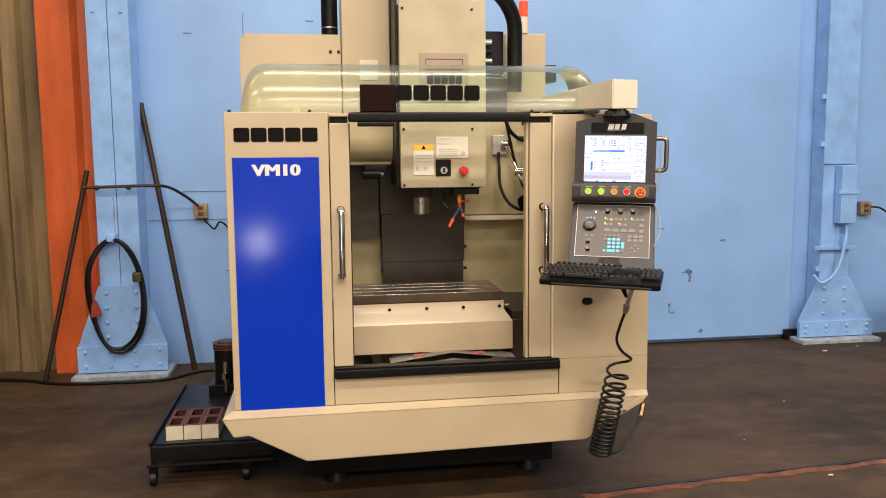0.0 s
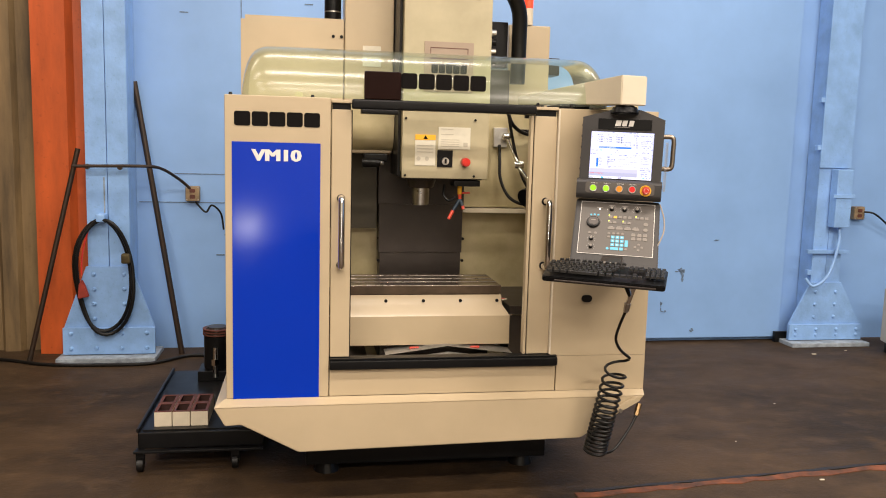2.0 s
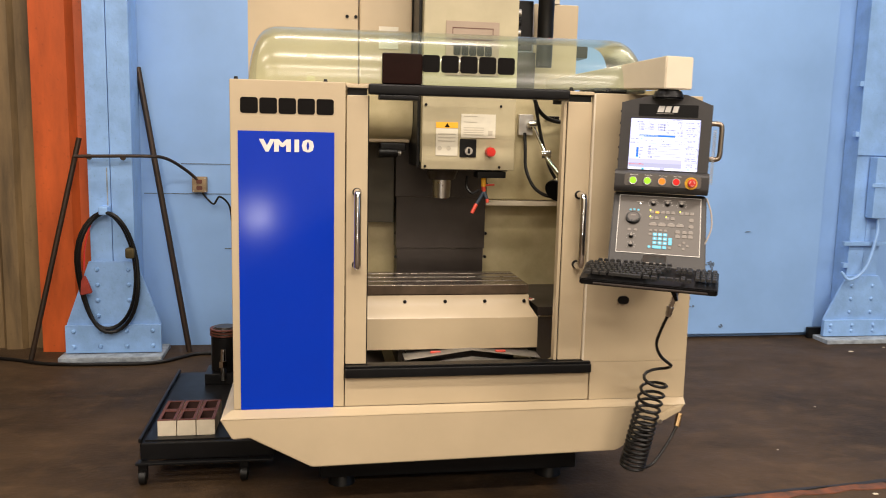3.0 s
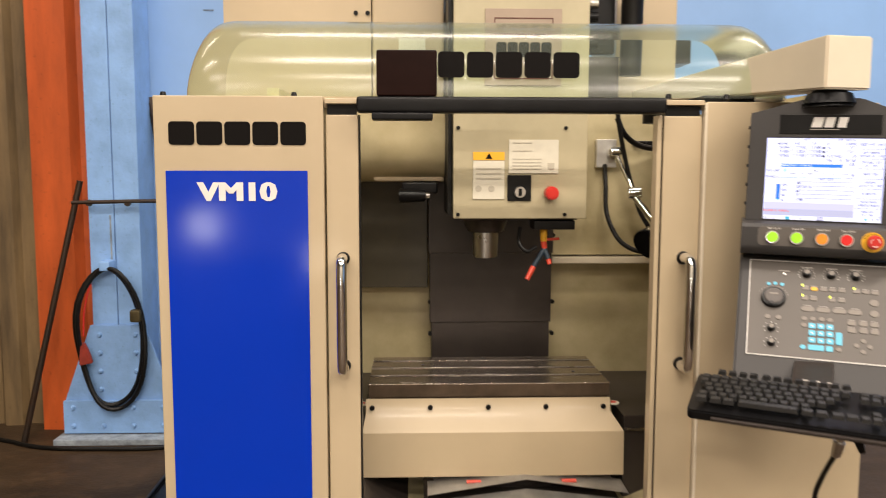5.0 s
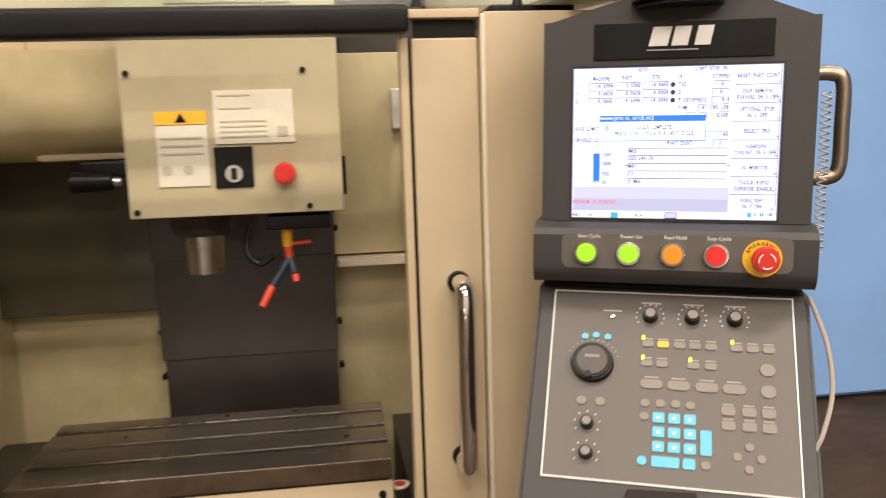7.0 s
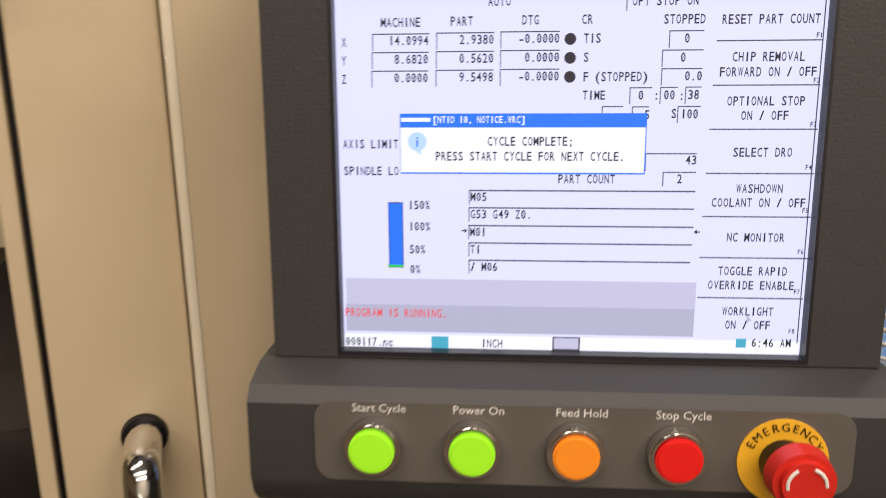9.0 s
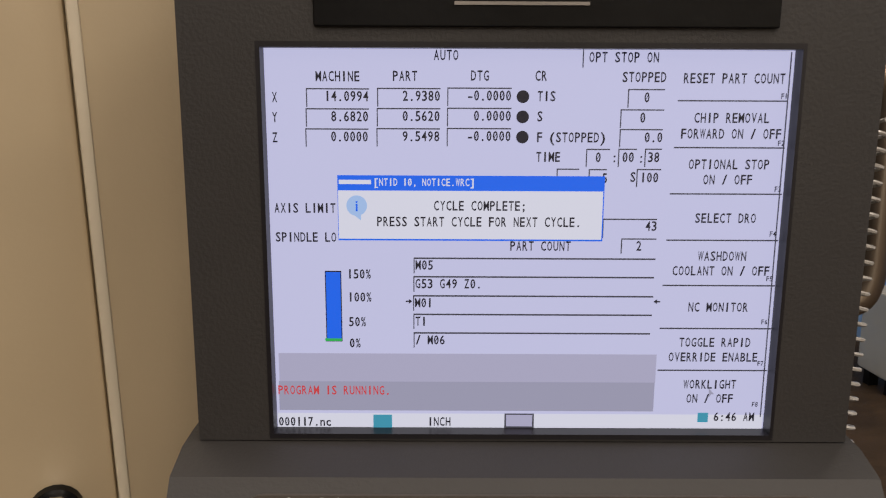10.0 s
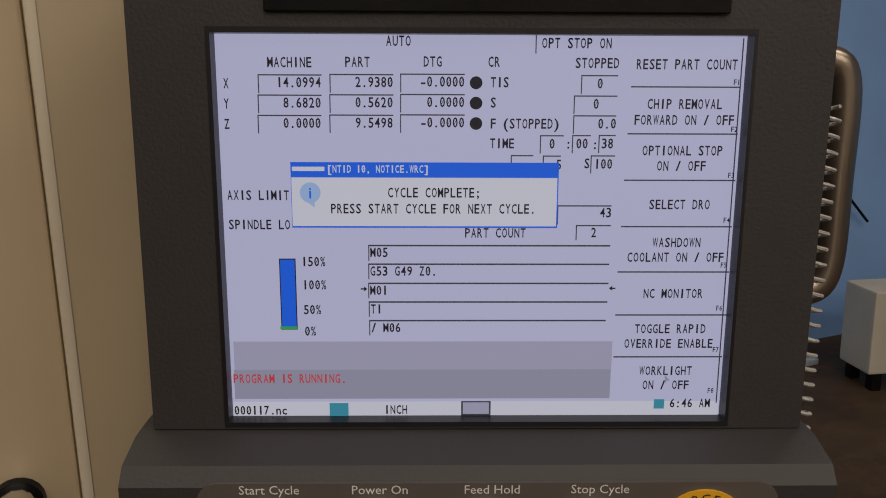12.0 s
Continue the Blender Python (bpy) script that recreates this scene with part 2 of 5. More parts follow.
# ---------------------------------------------------------------- shapes
def box(bm, x0, x1, y0, y1, z0, z1, bev=0.0, seg=2):
    r = bmesh.ops.create_cube(bm, size=1.0, matrix=Matrix.Translation(((x0 + x1) / 2, (y0 + y1) / 2, (z0 + z1) / 2)) @ Matrix.Diagonal((x1 - x0, y1 - y0, z1 - z0, 1)))
    if bev:
        es = list({e for v in r["verts"] for e in v.link_edges})
        bmesh.ops.bevel(bm, geom=es, offset=bev, segments=seg, affect="EDGES", profile=0.5)
    return bm


def cyl(bm, a, b, r0, r1=None, n=24, bev=0.0):
    a, b = Vector(a), Vector(b)
    q = (b - a).to_track_quat("Z", "Y").to_matrix().to_4x4()
    r = bmesh.ops.create_cone(bm, cap_ends=True, segments=n, radius1=r0, radius2=r0 if r1 is None else r1, depth=(b - a).length, matrix=Matrix.Translation((a + b) / 2) @ q)
    if bev:
        es = [e for e in {e for v in r["verts"] for e in v.link_edges} if any(len(f.verts) > 4 for f in e.link_faces)]
        bmesh.ops.bevel(bm, geom=es, offset=bev, segments=2, affect="EDGES")
    return bm


def smooth_line(pts, steps=8):
    """A Catmull-Rom line through the points."""
    p = [Vector(q) for q in pts]
    p = [2 * p[0] - p[1]] + p + [2 * p[-1] - p[-2]]
    out = []
    for i in range(1, len(p) - 2):
        for k in range(steps):
            s = k / steps
            out.append(0.5 * (2 * p[i] + (p[i + 1] - p[i - 1]) * s + (2 * p[i - 1] - 5 * p[i] + 4 * p[i + 1] - p[i + 2]) * s * s + (3 * p[i] - p[i - 1] - 3 * p[i + 1] + p[i + 2]) * s ** 3))
    out.append(p[-2])
    return out


def tube(bm, pts, r, n=10):
    """A round tube along a line of points, with closed ends."""
    pts = [Vector(p) for p in pts]
    rings, side = [], None
    for i, p in enumerate(pts):
        d = (pts[min(i + 1, len(pts) - 1)] - pts[max(i - 1, 0)]).normalized()
        if side is None:
            side = d.orthogonal().normalized()
        side = (side - d * side.dot(d)).normalized()
        up = d.cross(side)
        rings.append([bm.verts.new(p + r * (math.cos(6.28319 * k / n) * side + math.sin(6.28319 * k / n) * up)) for k in range(n)])
    for a, b in zip(rings, rings[1:]):
        for k in range(n):
            bm.faces.new((a[k], a[(k + 1) % n], b[(k + 1) % n], b[k]))
    bm.faces.new(rings[0][::-1])
    bm.faces.new(rings[-1])
    return bm


def prism(bm, outline, y0, y1, bev=0.0):
    """An outline of (x, z) points, extruded from y0 to y1."""
    a = [bm.verts.new((x, y0, z)) for x, z in outline]
    b = [bm.verts.new((x, y1, z)) for x, z in outline]
    n = len(a)
    fs = [bm.faces.new(a), bm.faces.new(b[::-1])]
    for k in range(n):
        fs.append(bm.faces.new((a[k], b[k], b[(k + 1) % n], a[(k + 1) % n])))
    bmesh.ops.recalc_face_normals(bm, faces=fs)
    if bev:
        bmesh.ops.bevel(bm, geom=list({e for f in fs for e in f.edges}), offset=bev, segments=2, affect="EDGES")
    return bm


def round_rect(x0, x1, z0, z1, r, n=5):
    out = []
    for cx, cz, s in ((x1 - r, z1 - r, 0), (x0 + r, z1 - r, 1), (x0 + r, z0 + r, 2), (x1 - r, z0 + r, 3)):
        for k in range(n + 1):
            t = (s + k / n) * math.pi / 2
            out.append((cx + r * math.cos(t), cz + r * math.sin(t)))
    return out


def shade(me, angle=0.6):
    """Smooth shading weighted by area, so that flat faces stay flat beside their bevels."""
    me.polygons.foreach_set("use_smooth", [True] * len(me.polygons))
    limit = math.cos(angle)
    at = [[] for _ in me.vertices]
    flat = [(p.normal.copy(), p.area) for p in me.polygons]
    for p in me.polygons:
        for v in p.vertices:
            at[v].append(p.index)
    out = []
    for p in me.polygons:
        n = flat[p.index][0]
        for v in p.vertices:
            total = Vector((0, 0, 0))
            for k in at[v]:
                if flat[k][0].dot(n) > limit:
                    total += flat[k][0] * flat[k][1]
            out.append(total.normalized() if total.length > 1e-12 else n)
    me.normals_split_custom_set(out)


def thing(name, label, category, at=None, group="", kind=""):
    """An empty at the base of a thing."""
    e = new(name)
    e.empty_display_size = 0.1
    if at is not None:
        e.matrix_world = at if isinstance(at, Matrix) else Matrix.Translation(at)
    return tagged(e, label, category, group, kind)


def part(name, bm, material, parent=None, label="", kind=""):
    """Links a bmesh as one mesh object under a thing or a part, in the parent's own axes."""
    me = bpy.data.meshes.new(name)
    bmesh.ops.recalc_face_normals(bm, faces=bm.faces)
    bm.to_mesh(me)
    bm.free()
    shade(me)
    me.materials.append(material)
    ob = new(name, me)
    ob.parent = parent
    return tagged(ob, label, kind=kind)


def solid(name, bm, material, label, category, kind="", group=""):
    return tagged(part(name, bm, material), label, category, group, kind)


B = bmesh.new


def words(text, size, material, parent, at, name="text", align="LEFT", squeeze=1.0, depth=0.0, weight=0.0):
    """Lettering in the built-in font, as a mesh; at is its pose under the parent, reading along x with z up."""
    c = bpy.data.curves.new("lettering", "FONT")
    c.body, c.size, c.align_x, c.align_y, c.extrude, c.offset = text, size, align, "CENTER", depth, weight
    c.resolution_u = 2
    tmp = bpy.data.objects.new("lettering", c)
    me = bpy.data.meshes.new_from_object(tmp)
    bpy.data.objects.remove(tmp)
    bpy.data.curves.remove(c)
    me.transform(at @ pose(0, 0, 0, 90) @ Matrix.Diagonal((squeeze, 1, 1, 1)))
    me.materials.clear()
    me.materials.append(material)
    ob = new(name, me)
    ob.parent = parent
    return ob


def typed(text, pitch, height, material, parent, at, align="LEFT", name="text"):
    """Lettering of one width a character, as on a terminal."""
    bm = bmesh.new()
    n = len(text)
    x0 = {"LEFT": 0.0, "CENTER": -n * pitch / 2, "RIGHT": -n * pitch}[align]
    for k, ch in enumerate(text):
        if ch == " ":
            continue
        if (ch, height) not in GLYPHS:
            c = bpy.data.curves.new("lettering", "FONT")
            c.body, c.size, c.align_x, c.align_y, c.resolution_u = ch, height / 0.69, "CENTER", "TOP_BASELINE", 2
            c.offset = height * 0.022
            tmp = bpy.data.objects.new("lettering", c)
            GLYPHS[ch, height] = bpy.data.meshes.new_from_object(tmp)
            bpy.data.objects.remove(tmp)
        me = GLYPHS[ch, height]
        xs = [v.co.x for v in me.vertices]
        wide = max(xs) - min(xs)
        f = min(1.15, pitch * (0.8 if ch not in "MW" else 0.88) / max(wide, 1e-6))
        if ch in ".:;,iI1l'!":
            f = min(f, 1.0)
        m = (max(xs) + min(xs)) / 2
        old = len(bm.verts)
        bm.from_mesh(me)
        bm.verts.ensure_lookup_table()
        for v in bm.verts[old:]:
            v.co = Vector(((v.co.x - m) * f + x0 + (k + 0.5) * pitch, 0.0, v.co.y - height / 2))
        if ch == "0":
            s = pitch * 0.05
            q = [bm.verts.new((x0 + (k + 0.5) * pitch + dx, 0.0, dz)) for dx, dz in ((-s * 4, -height * 0.22), (-s * 2, -height * 0.22), (s * 4, height * 0.22), (s * 2, height * 0.22))]
            bm.faces.new(q)
    bmesh.ops.transform(bm, matrix=at, verts=bm.verts)
    me = bpy.data.meshes.new(name)
    bm.to_mesh(me)
    bm.free()
    me.materials.append(material)
    ob = new(name, me)
    ob.parent = parent
    return ob


GLYPHS = {}


def bolt(parent, x, y, z, r=0.006, material=BLACK, d=(0, -1, 0), name="bolt"):
    v = Vector(d)
    return part(name, cyl(B(), Vector((x, y, z)), Vector((x, y, z)) + v * r * 0.9, r, r * 0.8, 10), material, parent)


# ---------------------------------------------------------------- the hall
WALL_Y = 5.88
bm = box(B(), -9, 11, -9, 9, -0.2, 0)
floor = solid("floor", bm, FLOOR, "brown oil-stained concrete floor with dark patches", "floor", "structure")
RUST = mat("rusty_joint_filler", (0.17, 0.05, 0.018), 0.8, vary=0.6, scale=9, bump=0.3, bscale=40, dark=(0.03, 0.02, 0.014))
TAR = mat("black_joint_tar", (0.012, 0.009, 0.008), 0.6, vary=0.4, scale=14, bump=0.3, bscale=60)


def ragged_strip(x0, x1, y, slope, wide, jitter, top):
    """A low strip on the floor with an uneven edge on both sides."""
    bm, n = B(), 70
    a, b = [], []
    for k in range(n + 1):
        x = x0 + (x1 - x0) * k / n
        yy = y + slope * (x - x0)
        a.append((x, yy - wide / 2 + random.uniform(-jitter, jitter)))
        b.append((x, yy + wide / 2 + random.uniform(-jitter, jitter)))
    lo = [[bm.verts.new((px, py, -0.002)) for px, py in q] for q in (a, b)]
    hi = [[bm.verts.new((px, py, top)) for px, py in q] for q in (a, b)]
    for k in range(n):
        bm.faces.new((hi[0][k], hi[0][k + 1], hi[1][k + 1], hi[1][k]))
        bm.faces.new((lo[0][k], lo[0][k + 1], hi[0][k + 1], hi[0][k]))
        bm.faces.new((hi[1][k], hi[1][k + 1], lo[1][k + 1], lo[1][k]))
    return bm


part("joint", ragged_strip(1.2, 7, 3.02, 0.095, 0.05, 0.016, 0.004), RUST, floor, "rust-stained joint in the concrete")
part("joint", ragged_strip(1.25, 7, 3.065, 0.095, 0.022, 0.007, 0.005), TAR, floor, "dark tarred edge of the joint")
solid("wall_back", box(B(), -1.4, 11, WALL_Y, WALL_Y + 0.25, 0, 6), WALL_BLUE, "sky-blue painted smooth wall behind the machine", "wall", "structure")
solid("wall_back_left", box(B(), -9, -1.4, WALL_Y + 0.12, WALL_Y + 0.37, 0, 6), CURTAIN, "dirty brown wall behind the hanging sheets", "wall", "structure")
solid("wall_west", box(B(), -9.25, -9, -9, 6.25, 0, 6), CURTAIN, "plain dim side wall of the hall", "wall", "structure")
solid("wall_east", box(B(), 11, 11.25, -9, 6.25, 0, 6), WALL_BLUE, "plain blue side wall of the hall", "wall", "structure")
solid("wall_south", box(B(), -9, 11, -9.25, -9, 0, 6), BEIGE_BOX, "plain wall at the back of the hall", "wall", "structure")
solid("ceiling", box(B(), -9.25, 11.25, -9.25, 6.25, 6, 6.2), CEIL, "grey sheet roof of the hall", "ceiling", "structure")

# sliding door leaf, hung in front of the wall, clear of the floor
door = thing("door_1", "large flat sky-blue sliding door with scuffs and a dark gap below", "door", (0, 0, 0), kind="structure")
part("leaf", box(B(), 0.2, 3.93, WALL_Y - 0.07, WALL_Y - 0.004, 0.035, 4.6, 0.006), WALL_BLUE, door)
part("floor_guide", box(B(), 3.86, 4.0, WALL_Y - 0.13, WALL_Y - 0.09, 0.0, 0.09, 0.006), BLACK, door)
SCUFF = mat("grey_scuff", (0.13, 0.19, 0.29), 0.6, vary=0.6, scale=60)
for sx, sz, w, h in ((3.03, 0.56, 0.035, 0.07), (3.0, 0.6, 0.05, 0.02), (2.86, 0.3, 0.012, 0.05), (2.88, 0.26, 0.03, 0.012), (3.14, 0.1, 0.03, 0.02), (2.78, 0.96, 0.05, 0.012), (3.3, 0.85, 0.04, 0.008)):
    bm = B()
    for k in range(5):
        cx, cz = sx + random.uniform(-w, w) * 0.6, sz + random.uniform(-h, h) * 0.6
        prism(bm, [(cx + w * 0.4 * math.cos(a) * random.uniform(0.5, 1), cz + h * 0.4 * math.sin(a) * random.uniform(0.5, 1)) for a in [i * 1.047 for i in range(6)]], WALL_Y - 0.0735 - 0.0004 * k, WALL_Y - 0.07)
    part("scuff", bm, SCUFF, door)
# the seams of the wall panels beside the machine
seams = thing("trim", "thin straight panel seams in the blue wall", "trim", (0, 0, 0), kind="structure")
for x0, x1, z in ((-1.2, -0.3, 1.09), (-0.95, -0.3, 1.3)):
    part("seam", box(B(), x0, x1, WALL_Y - 0.003, WALL_Y, z, z + 0.006), SCUFF, seams)
part("seam", box(B(), -0.475, -0.469, WALL_Y - 0.003, WALL_Y, 1.8, 2.6), SCUFF, seams)
for x, z in ((-0.6, 0.85), (-0.66, 0.7), (-0.55, 0.62), (-0.02, 2.55), (-0.9, 2.45)):
    part("scratch", box(B(), x, x + 0.06, WALL_Y - 0.003, WALL_Y, z, z + 0.008), SCUFF, seams)


# orange upright sheet and the yellow-brown strips beside the stanchion
def folded(bm, xs, ys, z0, z1, thick=0.004):
    lo = [bm.verts.new((x, y, z0)) for x, y in zip(xs, ys)] + [bm.verts.new((x, y + thick, z0)) for x, y in zip(xs[::-1], ys[::-1])]
    hi = [bm.verts.new((v.co.x, v.co.y, z1)) for v in lo]
    n = len(lo)
    for k in range(n):
        bm.faces.new((lo[k], lo[(k + 1) % n], hi[(k + 1) % n], hi[k]))
    m = len(xs)
    for k in range(m - 1):
        bm.faces.new((lo[k], lo[k + 1], lo[n - 2 - k], lo[n - 1 - k]))
        bm.faces.new((hi[k], hi[k + 1], hi[n - 2 - k], hi[n - 1 - k]))
    return bm


solid("orange_sheet", folded(B(), [-1.87, -1.64, -1.6, -1.44], [5.76, 5.74, 5.79, 5.8], 0.0, 5.0), ORANGE, "orange painted folded steel sheet beside the stanchion", "metal sheet")
xs, ys, x = [], [], -4.6
while x < -1.86:
    xs += [x, x + 0.1, x + 0.13, x + 0.23]
    ys += [5.88, 5.88, 5.84, 5.84]
    x += 0.26
solid("corrugated_sheet", folded(B(), xs[:-2] + [-1.82], ys[:-2] + [5.86], 0.0, 5.0), CURTAIN, "dirty yellow-brown ribbed sheet on the wall", "wall sheet")


# riveted stanchions
def stanchion(x0, x1, yf, flare_l, flare_r, zt, zb, name_label):
    s = thing("stanchion", name_label, "steel column", (0, 0, 0), group="riveted steel columns")
    xm = (x0 + x1) / 2
    part("flange", box(B(), x0, xm - 0.002, yf, yf + 0.02, 0.2, 6.0, 0.003), STEEL_BLUE, s)
    part("flange", box(B(), xm + 0.002, x1, yf + 0.002, yf + 0.02, 0.2, 6.0, 0.003), STEEL_BLUE, s)
    part("web", box(B(), xm - 0.04, xm + 0.04, yf + 0.021, WALL_Y - 0.01, 0.2, 6.0), STEEL_BLUE, s)
    part("side_plate", box(B(), x1 - 0.012, x1 - 0.001, yf + 0.021, WALL_Y - 0.01, 0.2, 6.0), STEEL_BLUE, s)
    part("side_plate", box(B(), x0 + 0.001, x0 + 0.012, yf + 0.021, WALL_Y - 0.01, 0.2, 6.0), STEEL_BLUE, s)
    part("gusset", prism(B(), [(flare_l, 0.04), (flare_r, 0.04), (flare_r, zb), (x1 + 0.01, zt), (x0 - 0.01, zt), (flare_l, zb)], yf - 0.02, yf - 0.001, 0.003), STEEL_BLUE, s)
    part("base_angle", box(B(), flare_l - 0.005, flare_r + 0.005, yf - 0.045, yf - 0.021, 0.04, zb, 0.004), STEEL_BLUE, s)
    part("base_plate", box(B(), flare_l - 0.03, flare_r + 0.02, yf - 0.14, WALL_Y - 0.08, 0, 0.034, 0.005), CHIPPED, s, "thick base plate with chipped pale paint")
    for k in range(4):
        for z in (0.085, zb - 0.04):
            x = flare_l + 0.05 + k * (flare_r - flare_l - 0.1) / 3
            part("rivet", cyl(B(), (x, yf - 0.046, z), (x, yf - 0.062, z), 0.016, 0.008, 10), STEEL_BLUE, s)
    for x in (x0 + 0.04, x1 - 0.04):
        z = zb + 0.06
        while z < zt:
            part("rivet", cyl(B(), (x, yf - 0.021, z), (x, yf - 0.036, z), 0.016, 0.008, 10), STEEL_BLUE, s)
            z += 0.105
    for z in (2.55, 3.3):
        for x in (x0 + 0.05, x1 - 0.05):
            part("rivet", cyl(B(), (x, yf + 0.001, z), (x, yf - 0.012, z), 0.013, 0.007, 10), STEEL_BLUE, s)
    return s


left_col = stanchion(-1.495, -1.215, 5.6, -1.66, -1.055, 0.66, 0.23, "sky-blue riveted steel stanchion with a hose hung on it")
right_col = stanchion(4.11, 4.37, 5.7, 3.93, 4.58, 0.52, 0.17, "sky-blue riveted steel stanchion with a conduit box")
part("stiffener", box(B(), 4.04, 4.41, 5.66, 5.699, 0.76, 0.79, 0.003), STEEL_BLUE, right_col)
part("cover_plate", box(B(), 4.1, 4.38, 5.685, 5.698, 1.46, 5.9, 0.002), STEEL_BLUE, right_col)
cb = part("conduit_box", box(B(), 4.21, 4.35, 5.6, 5.69, 0.98, 1.45, 0.008), STEEL_BLUE, right_col, "painted-over conduit box")
part("strap", box(B(), 4.18, 4.37, 5.59, 5.6, 1.22, 1.25, 0.002), STEEL_BLUE, cb)
part("conduit", tube(B(), smooth_line([(4.29, 5.64, 0.98), (4.28, 5.62, 0.85), (4.2, 5.6, 0.6), (4.08, 5.61, 0.5), (4.02, 5.64, 0.56)]), 0.012), STEEL_BLUE, right_col)
for z in (0.58, 1.6, 1.98):
    part("clip", box(B(), 4.07, 4.105, 5.69, 5.73, z, z + 0.04, 0.003), STEEL_BLUE, right_col)


def socket(x, z, y, label):
    s = thing("junction_box", label, "junction box", (x, y, z), group="wall boxes")
    part("body", box(B(), -0.05, 0.05, -0.055, 0, -0.055, 0.055, 0.008), mat("tarnished_box", (0.33, 0.24, 0.14), 0.55, 0.3, vary=0.4, scale=20, bump=0.1, bscale=80), s)
    for dz in (0.022, -0.022):
        part("outlet", prism(B(), round_rect(-0.02, 0.02, dz - 0.014, dz + 0.014, 0.008), -0.059, -0.054), BROWN, s)
    for dx, dz in ((-0.04, 0.045), (0.04, -0.045), (0.04, 0.045), (-0.04, -0.045)):
        part("screw", cyl(B(), (dx, -0.055, dz), (dx, -0.058, dz), 0.005, n=8), STEEL, s)
    return s


socket(-0.82, 1.16, WALL_Y - 0.001, "small tarnished junction box fixed to the blue wall")
socket(4.6, 1.085, WALL_Y - 0.001, "tarnished wall outlet with a plug beside the stanchion")
solid("power_cable", tube(B(), smooth_line([(4.62, 5.8, 1.1), (4.7, 5.76, 1.08), (4.9, 5.8, 0.95), (5.2, 5.83, 0.7)]), 0.008), RUBBER, "black cable running from the wall outlet", "cable")
solid("conduit_rod", tube(B(), smooth_line([(-1.56, 5.54, 1.352), (-1.4, 5.54, 1.356), (-1.1, 5.56, 1.36), (-1.0, 5.66, 1.34), (-0.9, 5.79, 1.26), (-0.82, 5.84, 1.18)]), 0.011), PIPE, "thin rusty rod bent from the stanchion to the junction box", "rod")
for bx in (-1.47, -1.26):
    bolt(left_col, bx, 5.553, 1.35, 0.02, PIPE, (0, -1, 0), "clamp")
part("groove_plate", box(B(), -1.38, -1.372, 5.597, 5.601, 0.99, 1.28), CHIPPED, left_col)
solid("signal_cable", tube(B(), smooth_line([(-0.8, 5.84, 1.1), (-0.76, 5.8, 1.06), (-0.72, 5.8, 1.03), (-0.68, 5.8, 1.08), (-0.62, 5.82, 1.02), (-0.6, 5.82, 0.9)]), 0.007), RUBBER, "short curly black cable below the junction box", "cable")
solid("long_pole", cyl(B(), (-1.875, 5.52, 0.0), (-1.55, 5.64, 1.47), 0.017), PIPE, "dark rusty pole leaning against the stanchion", "pole")
solid("long_pole", cyl(B(), (-0.89, 5.7, 0.0), (-1.215, 5.86, 1.95), 0.02), PIPE, "dark rusty pole leaning against the blue wall", "pole")
hose = thing("coiled_hose", "black hose coiled in a long loop over a hook", "hose", (-1.385, 5.55, 0.6))
bm = B()
pts = []
for k in range(75):
    a = math.pi / 2 + k / 36 * 2 * math.pi
    w = 0.185 + 0.012 * math.sin(k * 0.35)
    pts.append((w * math.cos(a) + (0.02 if k > 36 else 0), -0.02 * (k / 36) + 0.012 * math.sin(k * 0.7), 0.39 * math.sin(a) - (0.02 if math.sin(a) < 0 and k > 36 else 0)))
part("loop", tube(bm, pts, 0.013), RUBBER, hose)
part("coupling", box(B(), 0.13, 0.19, -0.06, 0.0, 0.09, 0.16, 0.012), mat("old_brass", (0.09, 0.07, 0.03), 0.5, 0.5, vary=0.4, scale=30), hose, "tarnished brass coupling")
part("hook", box(B(), -0.03, 0.03, -0.05, 0.07, 0.375, 0.43, 0.01), STEEL_BLUE, hose)
rag = thing("red_handset", "red plastic grip hanging on a cord", "hanging handle", (-1.52, 5.52, 0.52))
part("grip", prism(B(), [(-0.025, -0.075), (0.05, -0.06), (0.025, 0.02), (0.005, 0.06), (-0.015, 0.03)], -0.02, 0.008, 0.006), mat("faded_red_plastic", (0.3, 0.035, 0.02), 0.5, vary=0.3, scale=25), rag)
part("cord", tube(B(), smooth_line([(0.0, 0, 0.09), (0.01, 0.01, 0.25), (0.06, 0.02, 0.42), (0.13, 0.02, 0.48)]), 0.005), RED, rag)
solid("floor_cable", tube(B(), smooth_line([(-4, 5.75, 0.012), (-2.3, 5.62, 0.012), (-1.75, 5.42, 0.012), (-1.4, 5.38, 0.012), (-1.05, 5.4, 0.012), (-0.8, 5.6, 0.012), (-0.5, 5.5, 0.012)]), 0.012), RUBBER, "black cable lying along the floor", "cable")
for lx, ly, s in ((3.95, 5.35, 0.017), (4.3, 5.45, 0.01), (2.45, 3.07, 0.012), (2.3, 3.6, 0.005), (2.9, 4.2, 0.006), (-1.9, 4.3, 0.006), (1.75, 3.12, 0.008)):
    solid("litter", box(B(), lx - s, lx + s, ly - s * 0.6, ly + s * 0.35, 0, s * 0.4, s * 0.15), TAN_BOX, "small pale scrap lying on the floor", "scrap", group="scraps on the floor")

